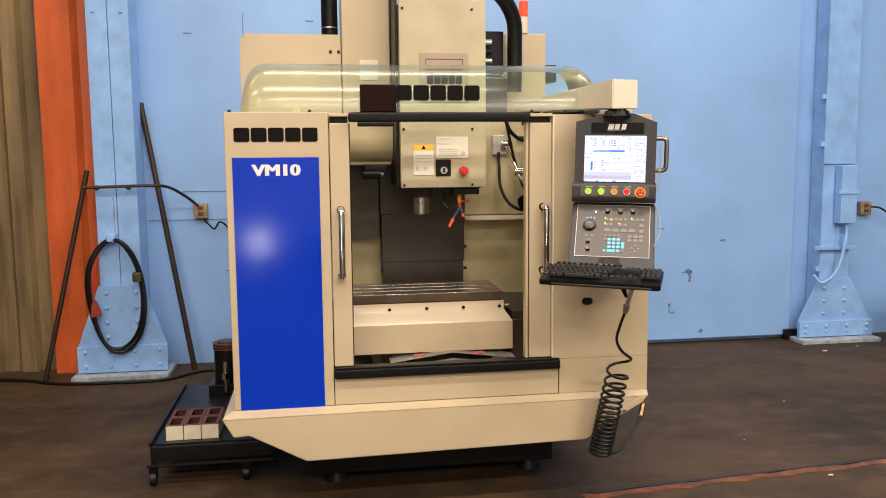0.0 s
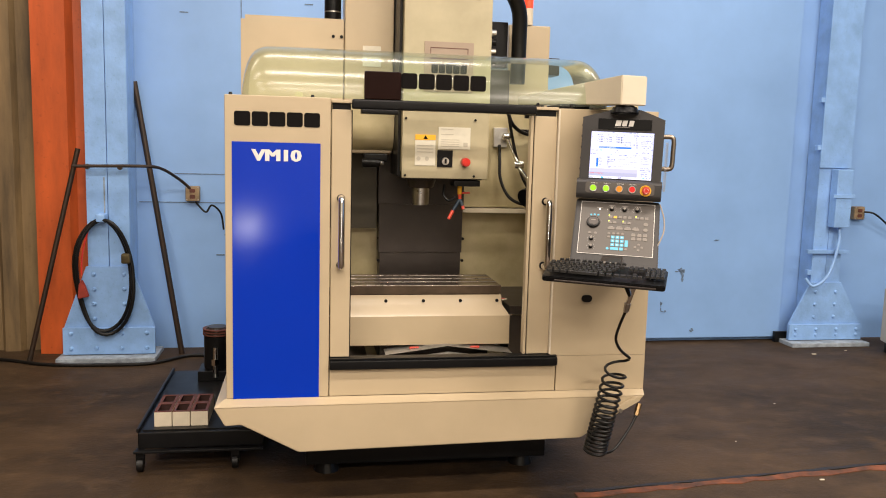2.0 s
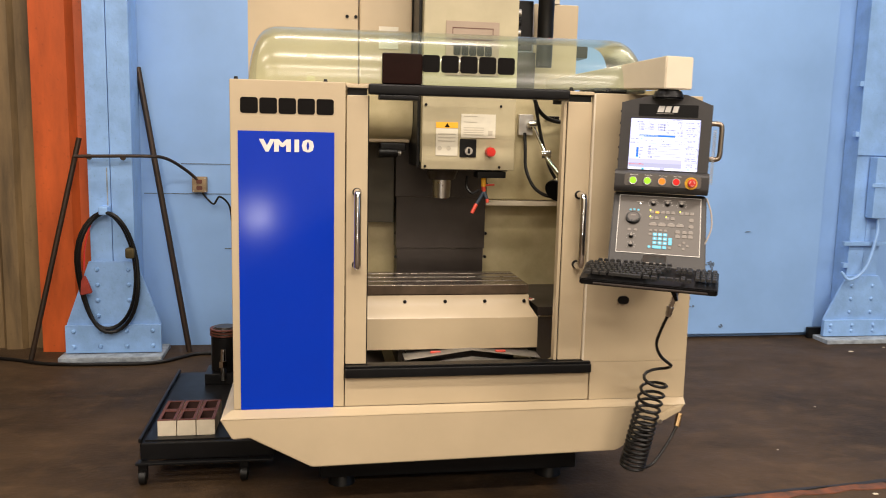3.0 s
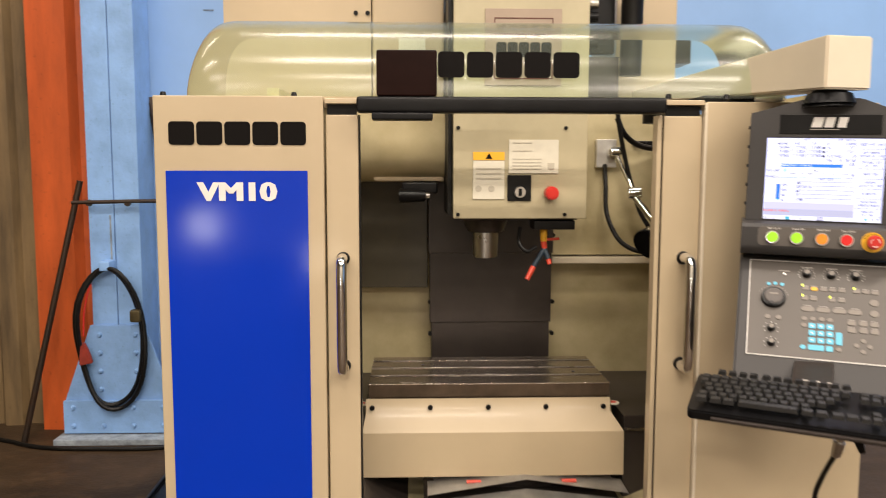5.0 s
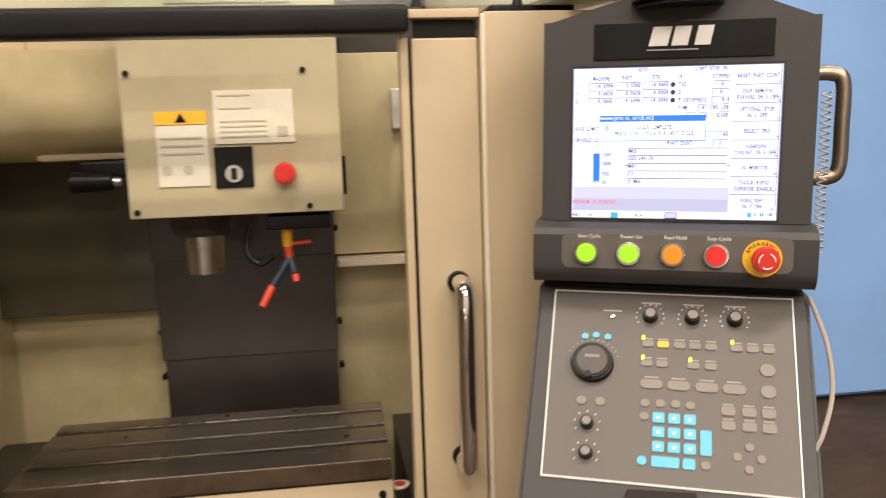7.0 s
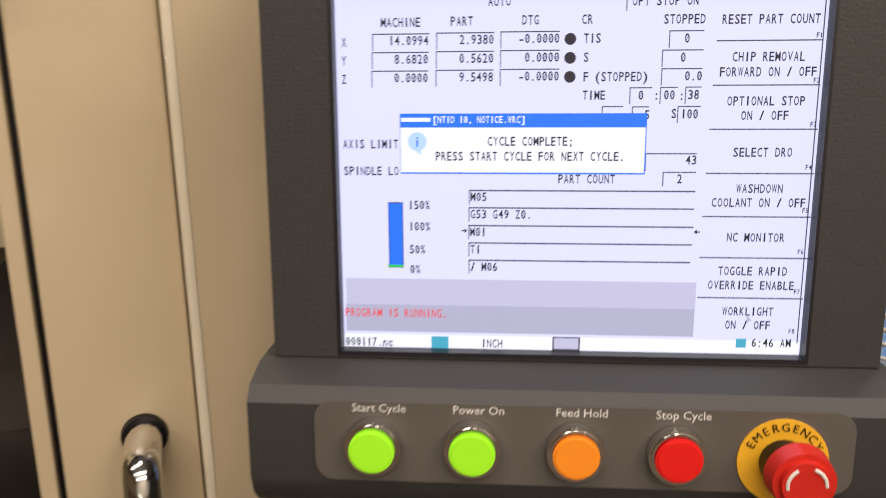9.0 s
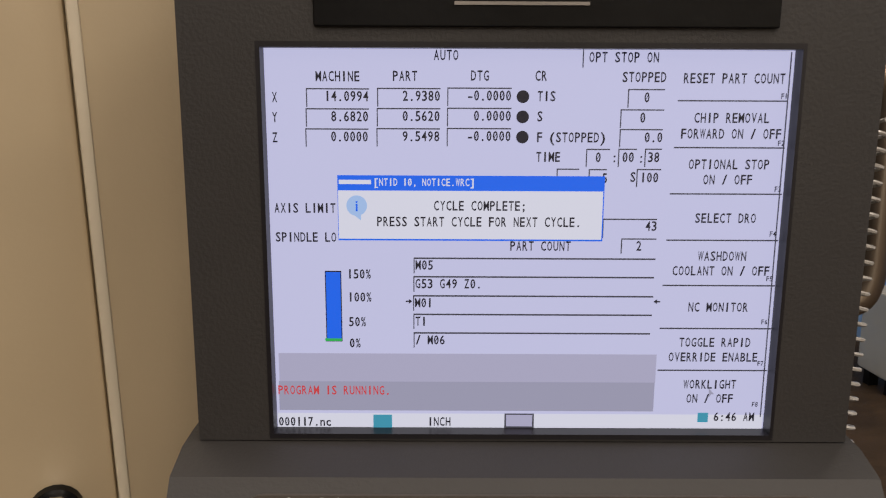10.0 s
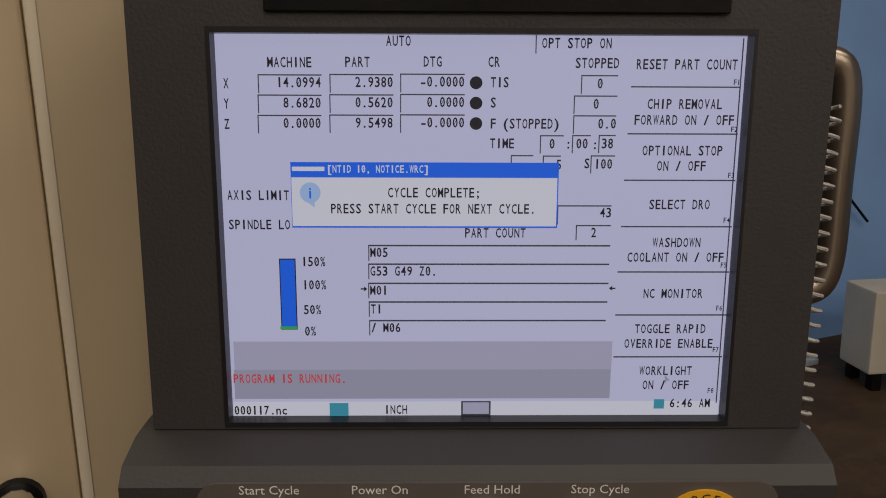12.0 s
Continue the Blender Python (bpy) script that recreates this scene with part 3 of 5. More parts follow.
# low beige cabinet, past the console
cab = thing("bench_cabinet", "low beige metal cabinet on short dark feet", "cabinet", pose(4.95, 5.3, 0, 0, 0, -16))
part("case", box(B(), -0.4, 0.55, -0.25, 0.0, 0.09, 0.52, 0.015), BEIGE_BOX, cab)
for x in (-0.34, 0.51):
    for y in (-0.21, -0.04):
        part("leg", box(B(), x - 0.025, x + 0.025, y - 0.025, y + 0.025, 0, 0.09), BLACK, cab)


# ---------------------------------------------------------------- the milling machine
FY = 3.08
mill = thing("milling_machine", "cream and blue vertical machining centre with its front doors slid open", "milling machine", (0.6, 3.7, 0))
MI = Matrix.Translation((-0.6, -3.7, 0))


def mp(name, bm, material, label="", parent=None):
    bmesh.ops.transform(bm, matrix=MI, verts=bm.verts)
    return part(name, bm, material, parent or mill, label)


# base pan: wider than the body, chamfered below
bm = prism(B(), [(-0.375, 0.452), (-0.33, 0.372), (-0.265, 0.376), (-0.03, 0.25), (1.21, 0.27), (1.485, 0.44), (1.5, 0.458)], FY - 0.05, 4.4, 0.004)
mp("base_pan", bm, CREAM)
bm = B()
q = [(-0.375, FY - 0.05, 0.452), (1.5, FY - 0.05, 0.458), (1.512, FY - 0.002, 0.474), (-0.335, FY - 0.002, 0.474), (-0.335, FY + 0.02, 0.452), (1.512, FY + 0.02, 0.458)]
v = [bm.verts.new(p) for p in q]
for f in ((0, 1, 2, 3), (3, 2, 5, 4), (0, 4, 5, 1), (0, 3, 4), (1, 5, 2)):
    bm.faces.new([v[i] for i in f])
mp("base_lip", bm, CREAM)
mp("base_casting", box(B(), 0.0, 1.15, 3.35, 4.3, 0.06, 0.25, 0.01), BLACK, "dark casting under the base")
for x in (0.1, 1.05):
    for y in (3.45, 4.2):
        mp("levelling_foot", cyl(B(), (x, y, 0), (x, y, 0.07), 0.06, 0.04), BLACK)
# front sheet panels
mp("left_panel", box(B(), -0.328, 0.094, FY, FY + 0.03, 0.474, 1.728, 0.004), CREAM)
mp("left_side_panel", box(B(), -0.328, -0.3, FY + 0.031, 4.3, 0.46, 1.728, 0.003), CREAM)
mp("left_inner_panel", box(B(), 0.07, 0.094, FY + 0.031, 3.17, 0.63, 1.7, 0.002), CREAM_IN)
blue = mp("blue_panel", box(B(), -0.3, 0.053, FY - 0.003, FY - 0.0005, 0.455, 1.542, 0.001), BLUE_PANEL, "royal blue vinyl panel")
mp("lower_panel", box(B(), 0.097, 1.094, FY + 0.002, FY + 0.03, 0.474, 0.592, 0.003), CREAM)
mp("right_panel", box(B(), 1.0655, 1.514, FY, FY + 0.03, 0.633, 1.718, 0.003), CREAM)
mp("right_lower_panel", box(B(), 1.098, 1.514, FY + 0.0005, FY + 0.03, 0.474, 0.6325, 0.001), CREAM)
mp("right_panel_edge", box(B(), 1.0605, 1.0685, FY - 0.002, FY + 0.03, 0.642, 1.715, 0.0025), CREAM_LT, "pale rounded panel edge")
mp("right_side_panel", box(B(), 1.486, 1.514, FY + 0.031, 4.3, 0.46, 1.718, 0.003), CREAM)
mp("top_cover", box(B(), -0.3, 0.12, FY + 0.031, 4.3, 1.7, 1.726, 0.002), CREAM)
mp("top_cover", box(B(), 1.3, 1.486, FY + 0.031, 4.3, 1.69, 1.716, 0.002), CREAM)
mp("sill", box(B(), 0.096, 1.097, FY - 0.022, FY + 0.05, 0.593, 0.632, 0.006), BLACK, "black sill strip under the doors")
mp("sill_lip", box(B(), 0.098, 1.095, FY - 0.012, FY + 0.04, 0.633, 0.64, 0.002), BLACK)
mp("top_rail", box(B(), 0.178, 0.955, FY - 0.03, FY + 0.02, 1.686, 1.726, 0.008), BLACK, "black rail over the opening")
mp("door_stop_block", box(B(), 0.216, 0.368, FY - 0.034, FY + 0.03, 1.668, 1.686, 0.004), BLACK)
mp("interlock_box", box(B(), 0.228, 0.378, FY - 0.022, FY + 0.012, 1.727, 1.84, 0.005), SMOKED, "dark smoked interlock box")
for x in (-0.305, 0.02, 0.97, 1.12):
    mp("screw", cyl(B(), (x, FY + 0.015, 1.726), (x, FY + 0.015, 1.738), 0.009, 0.006, 10), BLACK)


def door_leaf(x0, x1, hx, right):
    d = mp("door", box(B(), x0, x1, FY + 0.012, FY + 0.05, 0.642, 1.683, 0.004), CREAM)
    mp("recess", box(B(), x0 + 0.004, x1 - 0.004, FY + 0.02, FY + 0.05, 1.684, 1.708), BLACK, parent=d)
    mp("top_channel", box(B(), x0 - (0.0 if not right else 0.006), x1 + (0.006 if not right else 0), FY - 0.002, FY + 0.05, 1.709, 1.722, 0.002), CREAM, parent=d)
    bm = tube(B(), smooth_line([(hx, FY + 0.012, 1.318), (hx, FY - 0.03, 1.32), (hx, FY - 0.05, 1.3), (hx, FY - 0.052, 1.18), (hx, FY - 0.05, 1.056), (hx, FY - 0.03, 1.036), (hx, FY + 0.012, 1.038)], 7), 0.0135, 14)
    mp("handle", bm, CHROME, "polished chrome pull handle", d)
    for z in (1.318, 1.038):
        mp("handle_collar", cyl(B(), (hx, FY + 0.012, z), (hx, FY + 0.006, z), 0.0175, 0.0165, 20), BLACK, parent=d)
    e = x1 if not right else x0
    s = 1 if not right else -1
    mp("glass_edge", box(B(), min(e, e + s * 0.004), max(e, e + s * 0.004), FY + 0.02, FY + 0.045, 0.642, 1.683), BLACK, parent=d)
    return d


door_leaf(0.098, 0.18, 0.139, False)
door_leaf(0.96, 1.0595, 1.02, True)
mp("door_track", box(B(), 0.943, 0.9555, FY + 0.012, FY + 0.05, 0.642, 1.684, 0.002), CREAM)
mp("slot_plug", prism(B(), round_rect(1.2, 1.248, 0.876, 0.908, 0.0155), FY - 0.006, FY + 0.001), BLACK, "black oval cable plug")


# maker's mark: five plain dark blocks in a row
def mark(x0, x1, z0, z1, y, parent, name="logo_block"):
    w = (x1 - x0) / 5
    h = z1 - z0
    for k in range(5):
        a, b = x0 + k * w + w * 0.04, x0 + (k + 1) * w - w * 0.04
        bm = B()
        prism(bm, round_rect(a, b, z0, z1, h * 0.16, 4), y - 0.002, y)
        mp(name, bm, BLACK_INK, parent=parent)


mark(-0.293, 0.053, 1.606, 1.664, FY, None)
bm = bmesh.new()
for k in range(5):
    w = words("VM10", 0.068, WHITE_INK, None, MI @ pose(-0.122 + 0.0023 * (k - 2), FY - 0.0045 - 0.0003 * k, 1.487), "model_lettering", "CENTER", 1.2)
    bm.from_mesh(w.data)
    bpy.data.objects.remove(w)
part("model_lettering", bm, WHITE_INK, mill, "white model lettering")

# inside of the enclosure
mp("inner_back", box(B(), -0.05, 1.43, 4.12, 4.15, 0.45, 1.75), CREAM_IN)
mp("inner_back_upper", box(B(), 0.83, 1.4, 4.06, 4.119, 1.22, 1.75, 0.003), CREAM_IN)
mp("ledge", box(B(), 0.84, 1.4, 4.03, 4.1, 1.19, 1.215, 0.003), CREAM_LT)
mp("inner_right", box(B(), 1.4, 1.43, 3.111, 4.119, 0.45, 1.75), CREAM_IN)
mp("inner_left", box(B(), -0.05, -0.02, 3.111, 4.119, 0.45, 1.75), CREAM_IN)
mp("inner_floor", box(B(), -0.02, 1.4, 3.13, 4.11, 0.46, 0.5), CREAM_IN)
# The left slope takes the dark way-cover colour, the right one stays cream.
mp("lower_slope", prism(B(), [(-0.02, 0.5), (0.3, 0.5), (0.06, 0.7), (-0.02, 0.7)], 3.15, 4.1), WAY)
mp("lower_slope", prism(B(), [(0.9, 0.5), (1.4, 0.5), (1.4, 0.72), (1.14, 0.6)], 3.15, 4.1), CREAM_IN)
# column way cover, dark overlapping plates
for k, (z0, z1) in enumerate(((0.56, 0.98), (0.975, 1.24), (1.235, 1.55), (1.545, 2.1))):
    mp("way_plate", box(B(), 0.385 - 0.006 * k, 0.827 + 0.004 * k, 4.0 - 0.008 * k, 4.11, z0, z1, 0.003), WAY, "dark sliding way plate")
for z in (0.93, 1.05, 1.3):
    for x in (0.38, 0.838):
        mp("screw", cyl(B(), (x, 4.02, z), (x, 4.0, z), 0.008, n=10), BLACK)
# Added dark plate: the carousel's shadow on the back wall, put into colour.
mp("side_shade_plate", box(B(), -0.02, 0.372, 4.04, 4.08, 1.1, 1.56, 0.004), mat("dark_olive_shade", (0.06, 0.052, 0.032), 0.35, vary=0.35, scale=4, dark=(0.032, 0.027, 0.018)), "dark plate coloured as the tool changer's shadow")

# table with its slots
tb = mp("table", box(B(), 0.18, 0.927, 3.46, 3.812, 0.846, 0.868, 0.002), TABLE_EDGE, "machined iron table with three slots")
ys = [3.46, 3.546, 3.562, 3.643, 3.659, 3.74, 3.756, 3.812]
for k in range(0, 8, 2):
    mp("table_land", box(B(), 0.18, 0.927, ys[k], ys[k + 1], 0.8685, 0.887, 0.0015), TABLE, parent=tb)
for k in (1, 3, 5):
    mp("slot_edge", box(B(), 0.181, 0.926, ys[k + 1] - 0.0005, ys[k + 1] + 0.0032, 0.8872, 0.8884), STEEL, parent=tb)
for x, y in ((0.84, 3.6), (0.35, 3.7), (0.72, 3.79), (0.56, 3.79)):
    mp("table_hole", cyl(B(), (x, y, 0.887), (x, y, 0.888), 0.006, n=12), BLACK, parent=tb)
mp("table_front", box(B(), 0.1805, 0.9265, 3.457, 3.4598, 0.846, 0.8855, 0.001), TABLE_EDGE, parent=tb)
mp("table_body", box(B(), 0.185, 0.922, 3.47, 3.81, 0.62, 0.846), TABLE_EDGE)
mp("y_way_cover", box(B(), 0.35, 0.88, 3.5, 4.0, 0.5, 0.62), WAY)
# cream apron hung from the table front
bm = B()
rings = [[bm.verts.new((x0, y, z)), bm.verts.new((x1, y, z))] for x0, x1, y, z in ((0.172, 0.928, 3.456, 0.842), (0.172, 0.928, 3.45, 0.8), (0.162, 0.962, 3.41, 0.748), (0.162, 0.962, 3.405, 0.612), (0.162, 0.962, 3.456, 0.6))]
for a, b in zip(rings, rings[1:] + rings[:1]):
    bm.faces.new((a[0], a[1], b[1], b[0]))
bm.faces.new([a[0] for a in rings])
bm.faces.new([a[1] for a in rings])
ap = mp("apron", bm, CREAM, "cream sheet apron below the table")
for k in range(5):
    mp("bolt", cyl(B(), (0.191 + k * 0.1788, 3.45, 0.815), (0.191 + k * 0.1788, 3.444, 0.815), 0.0085, 0.007, 12), BLACK, parent=ap)
for x0, x1 in ((-0.02, 0.166), (0.966, 1.4)):
    w = mp("x_way_cover", box(B(), x0, x1, 3.43, 3.98, 0.53, 0.79, 0.004), WAY, "dark side way cover")
    mp("edge_strip", box(B(), x0, x1, 3.424, 3.429, 0.745, 0.752), STEEL, parent=w)
for x, y in ((0.155, 3.5), (0.945, 3.49)):
    mp("warning_disc", cyl(B(), (x, y, 0.812), (x, y, 0.816), 0.02, n=20), PAPER, "small white and red disc sticker")
    mp("warning_mark", cyl(B(), (x, y, 0.8162), (x, y, 0.817), 0.012, n=16), RED)
# chip guards: bent sheets over the front ways
for dy, dz, w in ((0.0, 0.006, 0.3), (0.07, 0.0, 0.28), (-0.06, -0.03, 0.285)):
    bm = B()
    a = [bm.verts.new((0.66 + sx * w, 3.33 + dy + (0.05 if sx == 0 else 0), 0.578 + dz + (0.026 if sx == 0 else 0))) for sx in (-1, 0, 1)]
    b = [bm.verts.new((0.66 + sx * w, 3.43 + dy, 0.582 + dz + (0.034 if sx == 0 else 0))) for sx in (-1, 0, 1)]
    for k in (0, 1):
        bm.faces.new((a[k], a[k + 1], b[k + 1], b[k]))
    bmesh.ops.solidify(bm, geom=bm.faces[:], thickness=0.004)
    mp("chip_guard", bm, ALU, "bent bright sheet over the front ways")
mp("guard_carrier", box(B(), 0.36, 0.95, 3.3, 3.5, 0.5, 0.54, 0.004), WAY)
# Small red rods stand in for pinkish glints on the chip guards.
for x in (0.5, 0.79):
    mp("red_glint", cyl(B(), (x - 0.022, 3.385, 0.603), (x + 0.022, 3.385, 0.603), 0.006, n=10), RED_HOSE)

# spindle head
hd = mp("spindle_head", box(B(), 0.442, 0.858, 3.53, 3.56, 1.392, 2.278, 0.003), HEAD_SHADED, "cream sheet cover of the spindle head")
mp("head_side", box(B(), 0.444, 0.856, 3.561, 3.985, 1.42, 2.27, 0.004), CREAM_IN, parent=hd)
mp("head_bottom", box(B(), 0.46, 0.84, 3.57, 3.9, 1.385, 1.419, 0.004), WAY, parent=hd)
mp("head_side_switch", box(B(), 0.859, 0.866, 3.58, 3.62, 1.42, 1.5, 0.002), BLACK, parent=hd)
for x in (0.457, 0.79):
    for z in (1.405, 1.672, 1.96, 2.235):
        mp("screw", cyl(B(), (x, 3.53, z), (x, 3.525, z), 0.006, n=10), BLACK, parent=hd)
mp("spindle_flange", cyl(B(), (0.556, 3.68, 1.384), (0.556, 3.68, 1.34), 0.075, 0.06, 32, 0.004), WAY, parent=hd)
mp("spindle_nose", cyl(B(), (0.556, 3.68, 1.339), (0.556, 3.68, 1.255), 0.043, 0.04, 32, 0.004), STEEL, "bright ground spindle nose", hd)
mp("nozzle_bracket", box(B(), 0.7, 0.83, 3.56, 3.66, 1.355, 1.384, 0.003), BLACK, parent=hd)
plate = mp("head_plate", box(B(), 0.537, 0.772, 3.5255, 3.5295, 1.8, 2.03, 0.001), mat("brown_grey_plate", (0.34, 0.26, 0.19), 0.45, vary=0.08, scale=10), "grey-brown name plate", hd)
for z0, z1 in ((1.95, 2.0), (1.82, 1.87)):
    bm = B()
    for b4 in ((0.565, 0.745, z0, z0 + 0.003), (0.565, 0.745, z1, z1 + 0.003), (0.565, 0.568, z0, z1), (0.742, 0.745, z0, z1)):
        box(bm, b4[0], b4[1], 3.524, 3.5255, b4[2], b4[3])
    mp("plate_line", bm, BROWN, parent=hd)
mark(0.57, 0.742, 1.885, 1.93, 3.5255, hd, "plate_block")
lab = mp("warning_label", box(B(), 0.503, 0.6, 3.527, 3.5295, 1.453, 1.572), PAPER, "white and yellow warning label", hd)
mp("warning_strip", box(B(), 0.503, 0.6, 3.5255, 3.5295, 1.573, 1.598), YELLOW, parent=hd)
mp("warning_sign", prism(B(), [(0.541, 1.577), (0.563, 1.577), (0.552, 1.595)], 3.5245, 3.5256), BLACK_INK, parent=hd)
for z in (1.545, 1.53, 1.515):
    mp("label_bar", box(B(), 0.512, 0.59, 3.5258, 3.527, z, z + 0.004), LABEL_INK, parent=hd)
for x in (0.52, 0.56):
    mp("label_figure", cyl(B(), (x, 3.527, 1.485), (x, 3.5258, 1.485), 0.01, n=12), LABEL_INK, parent=hd)
mp("instruction_label", box(B(), 0.614, 0.768, 3.527, 3.5295, 1.533, 1.636), PAPER, parent=hd)
for z in (1.625, 1.6, 1.575, 1.565, 1.555, 1.545):
    mp("label_bar", box(B(), 0.625, 0.625 + (0.06 if z > 1.59 else 0.09), 3.5258, 3.527, z, z + 0.003), LABEL_INK, parent=hd)
mp("label_bar", box(B(), 0.735, 0.755, 3.5258, 3.527, 1.545, 1.565), LABEL_INK, parent=hd)
ks = mp("key_switch_plate", box(B(), 0.61, 0.684, 3.525, 3.5295, 1.447, 1.527, 0.001), BLACK, parent=hd)
mp("key_switch", cyl(B(), (0.648, 3.525, 1.475), (0.648, 3.51, 1.475), 0.018, 0.017, 20), STEEL, parent=hd)
mp("key_slot", box(B(), 0.643, 0.653, 3.506, 3.5105, 1.464, 1.486, 0.001), BLACK, parent=hd)
mp("head_stop_button", cyl(B(), (0.745, 3.529, 1.472), (0.745, 3.49, 1.472), 0.022, 0.02, 24, 0.004), RED, "red round push button", hd)
bm = tube(B(), smooth_line([(0.66, 3.6, 1.36), (0.655, 3.58, 1.31), (0.68, 3.57, 1.285), (0.71, 3.57, 1.3)]), 0.006)
mp("coolant_pipe", bm, BLACK, parent=hd)
for a, b, c, m in (((0.737, 3.6, 1.355), (0.737, 3.6, 1.315), 0.012, YELLOW), ((0.737, 3.6, 1.315), (0.740, 3.6, 1.29), 0.01, RED_HOSE), ((0.747, 3.6, 1.32), (0.787, 3.6, 1.323), 0.005, RED_HOSE), ((0.740, 3.6, 1.29), (0.702, 3.58, 1.235), 0.009, BLUE_HOSE), ((0.702, 3.58, 1.235), (0.680, 3.57, 1.195), 0.009, RED_HOSE), ((0.740, 3.6, 1.29), (0.750, 3.58, 1.258), 0.009, BLUE_HOSE), ((0.750, 3.58, 1.258), (0.753, 3.575, 1.243), 0.008, RED_HOSE)):
    mp("nozzle_segment", cyl(B(), a, b, c, c * 0.9, 12), m, parent=hd)
# tool changer housing to the left of the head
tc = mp("tool_changer", box(B(), 0.18, 0.425, 3.82, 4.1, 1.5, 2.365, 0.012), CREAM, "cream tool changer housing")
bm = box(B(), -0.32, 0.176, 3.84, 4.1, 1.56, 2.155, 0.0)
bmesh.ops.bevel(bm, geom=[e for e in bm.edges if abs(e.verts[0].co.x + 0.32) < 0.01 and abs(e.verts[1].co.x + 0.32) < 0.01 and abs(e.verts[0].co.y - e.verts[1].co.y) > 0.1], offset=0.02, segments=4, affect="EDGES")
mp("carousel_cover", bm, CREAM, parent=tc)
bm = box(B(), -0.25, 0.425, 3.74, 4.1, 1.5, 1.74)
bmesh.ops.bevel(bm, geom=[e for e in bm.edges if all(abs(v.co.y - 3.74) < 0.01 and v.co.z < 1.6 for v in e.verts)], offset=0.15, segments=10, affect="EDGES", profile=0.5)
mp("carousel_drum", bm, CREAM_IN, "cream carousel cover with a rounded underside", tc)
for x in (0.125, 0.165):
    mp("screw", cyl(B(), (x, 3.84, 2.07), (x, 3.834, 2.07), 0.008, n=10), BLACK, parent=tc)
mp("tool_pot", cyl(B(), (0.27, 3.76, 1.455), (0.36, 3.76, 1.455), 0.024, 0.02, 18, 0.004), BLACK, parent=tc)
mp("tool_pot_tip", cyl(B(), (0.361, 3.76, 1.455), (0.375, 3.76, 1.455), 0.012, 0.01, 12), STEEL, parent=tc)
mp("tool_arm", box(B(), 0.28, 0.4, 3.78, 3.86, 1.462, 1.5, 0.006), BLACK, parent=tc)
mp("changer_label", box(B(), 0.27, 0.36, 3.816, 3.8195, 1.93, 2.03), PAPER, parent=tc)
mp("drive_motor", cyl(B(), (0.125, 3.95, 2.156), (0.125, 3.95, 2.36), 0.042, n=28, bev=0.006), BLACK, "black motor on the housing", tc)
mp("motor_band", cyl(B(), (0.125, 3.95, 2.2), (0.125, 3.95, 2.206), 0.0435, n=28), STEEL, parent=tc)
mp("cable_strip", box(B(), 0.428, 0.44, 3.6, 3.9, 1.4, 2.5), RUBBER)
# electrics behind, hose arch and beacon
el = mp("rear_cabinet", box(B(), 1.13, 1.375, 4.3, 4.75, 0.3, 2.245, 0.006), CREAM, "cream rear electrical cabinet")
mp("rear_column", box(B(), 0.46, 0.86, 4.16, 4.6, 0.3, 2.3, 0.01), CREAM)
mp("cabinet_fan", box(B(), 1.376, 1.4, 4.4, 4.6, 2.05, 2.2, 0.005), BLACK, parent=el)
mp("cabinet_fan", box(B(), 1.401, 1.47, 4.4, 4.55, 1.98, 2.08, 0.005), BLACK, parent=el)
mp("dark_gap", box(B(), 0.87, 1.12, 4.2, 4.4, 1.2, 1.98, 0.005), WAY)
for k in range(4):
    mp("cable_gland", cyl(B(), (0.9, 4.15, 2.02 + k * 0.05), (1.02, 4.15, 2.02 + k * 0.05), 0.02, 0.018, 14), STEEL if k % 2 else BLACK)
mp("gland_plate", box(B(), 0.95, 1.1, 4.2, 4.25, 1.99, 2.24, 0.004), BLACK)
bm = tube(B(), smooth_line([(0.7, 3.85, 2.26), (0.74, 3.88, 2.37), (0.87, 3.95, 2.44), (1.02, 4.02, 2.42), (1.13, 4.1, 2.3), (1.15, 4.14, 2.12), (1.15, 4.15, 1.9)], 8), 0.042, 16)
mp("cable_conduit", bm, RUBBER, "thick black corrugated cable conduit")
bc = mp("beacon", cyl(B(), (1.245, 4.32, 2.246), (1.245, 4.32, 2.34), 0.028, n=20), CREAM_LT, "signal beacon with a red lamp")
mp("red_lens", cyl(B(), (1.245, 4.32, 2.341), (1.245, 4.32, 2.43), 0.027, n=20, bev=0.004), GLOBE, parent=bc)

# clear canopy over the front: swept up and back, rounded at both ends
bm = B()
rows = []
NX = 72
for j in range(11):
    a = j / 10 * math.pi / 2
    row = []
    for i in range(NX + 1):
        s = 0.5 - 0.5 * math.cos(math.pi * i / NX)
        x = -0.27 + 1.58 * s
        e = min(s, 1 - s) * 1.58
        k = max(0.0, 1 - (1 - min(1, e / 0.13)) ** 3) ** (1 / 3)
        h = 0.222 * k
        row.append(bm.verts.new((x, 3.075 + 0.02 + 0.24 * (1 - math.cos(a)) + (1 - k) * (0.05 * (1 - math.cos(a)) + 0.13), 1.728 + h * math.sin(a))))
    rows.append(row)
back = [bm.verts.new((v.co.x, 3.62, v.co.z + 0.004)) for v in rows[-1]]
rows.append(back)
for a, b in zip(rows, rows[1:]):
    for i in range(NX):
        bm.faces.new((a[i], a[i + 1], b[i + 1], b[i]))
can = mp("canopy", bm, CANOPY, "clear greenish bent plastic canopy")
can.visible_shadow = False
mark(0.378, 0.742, 1.776, 1.84, 3.09, None, "canopy_logo_block")

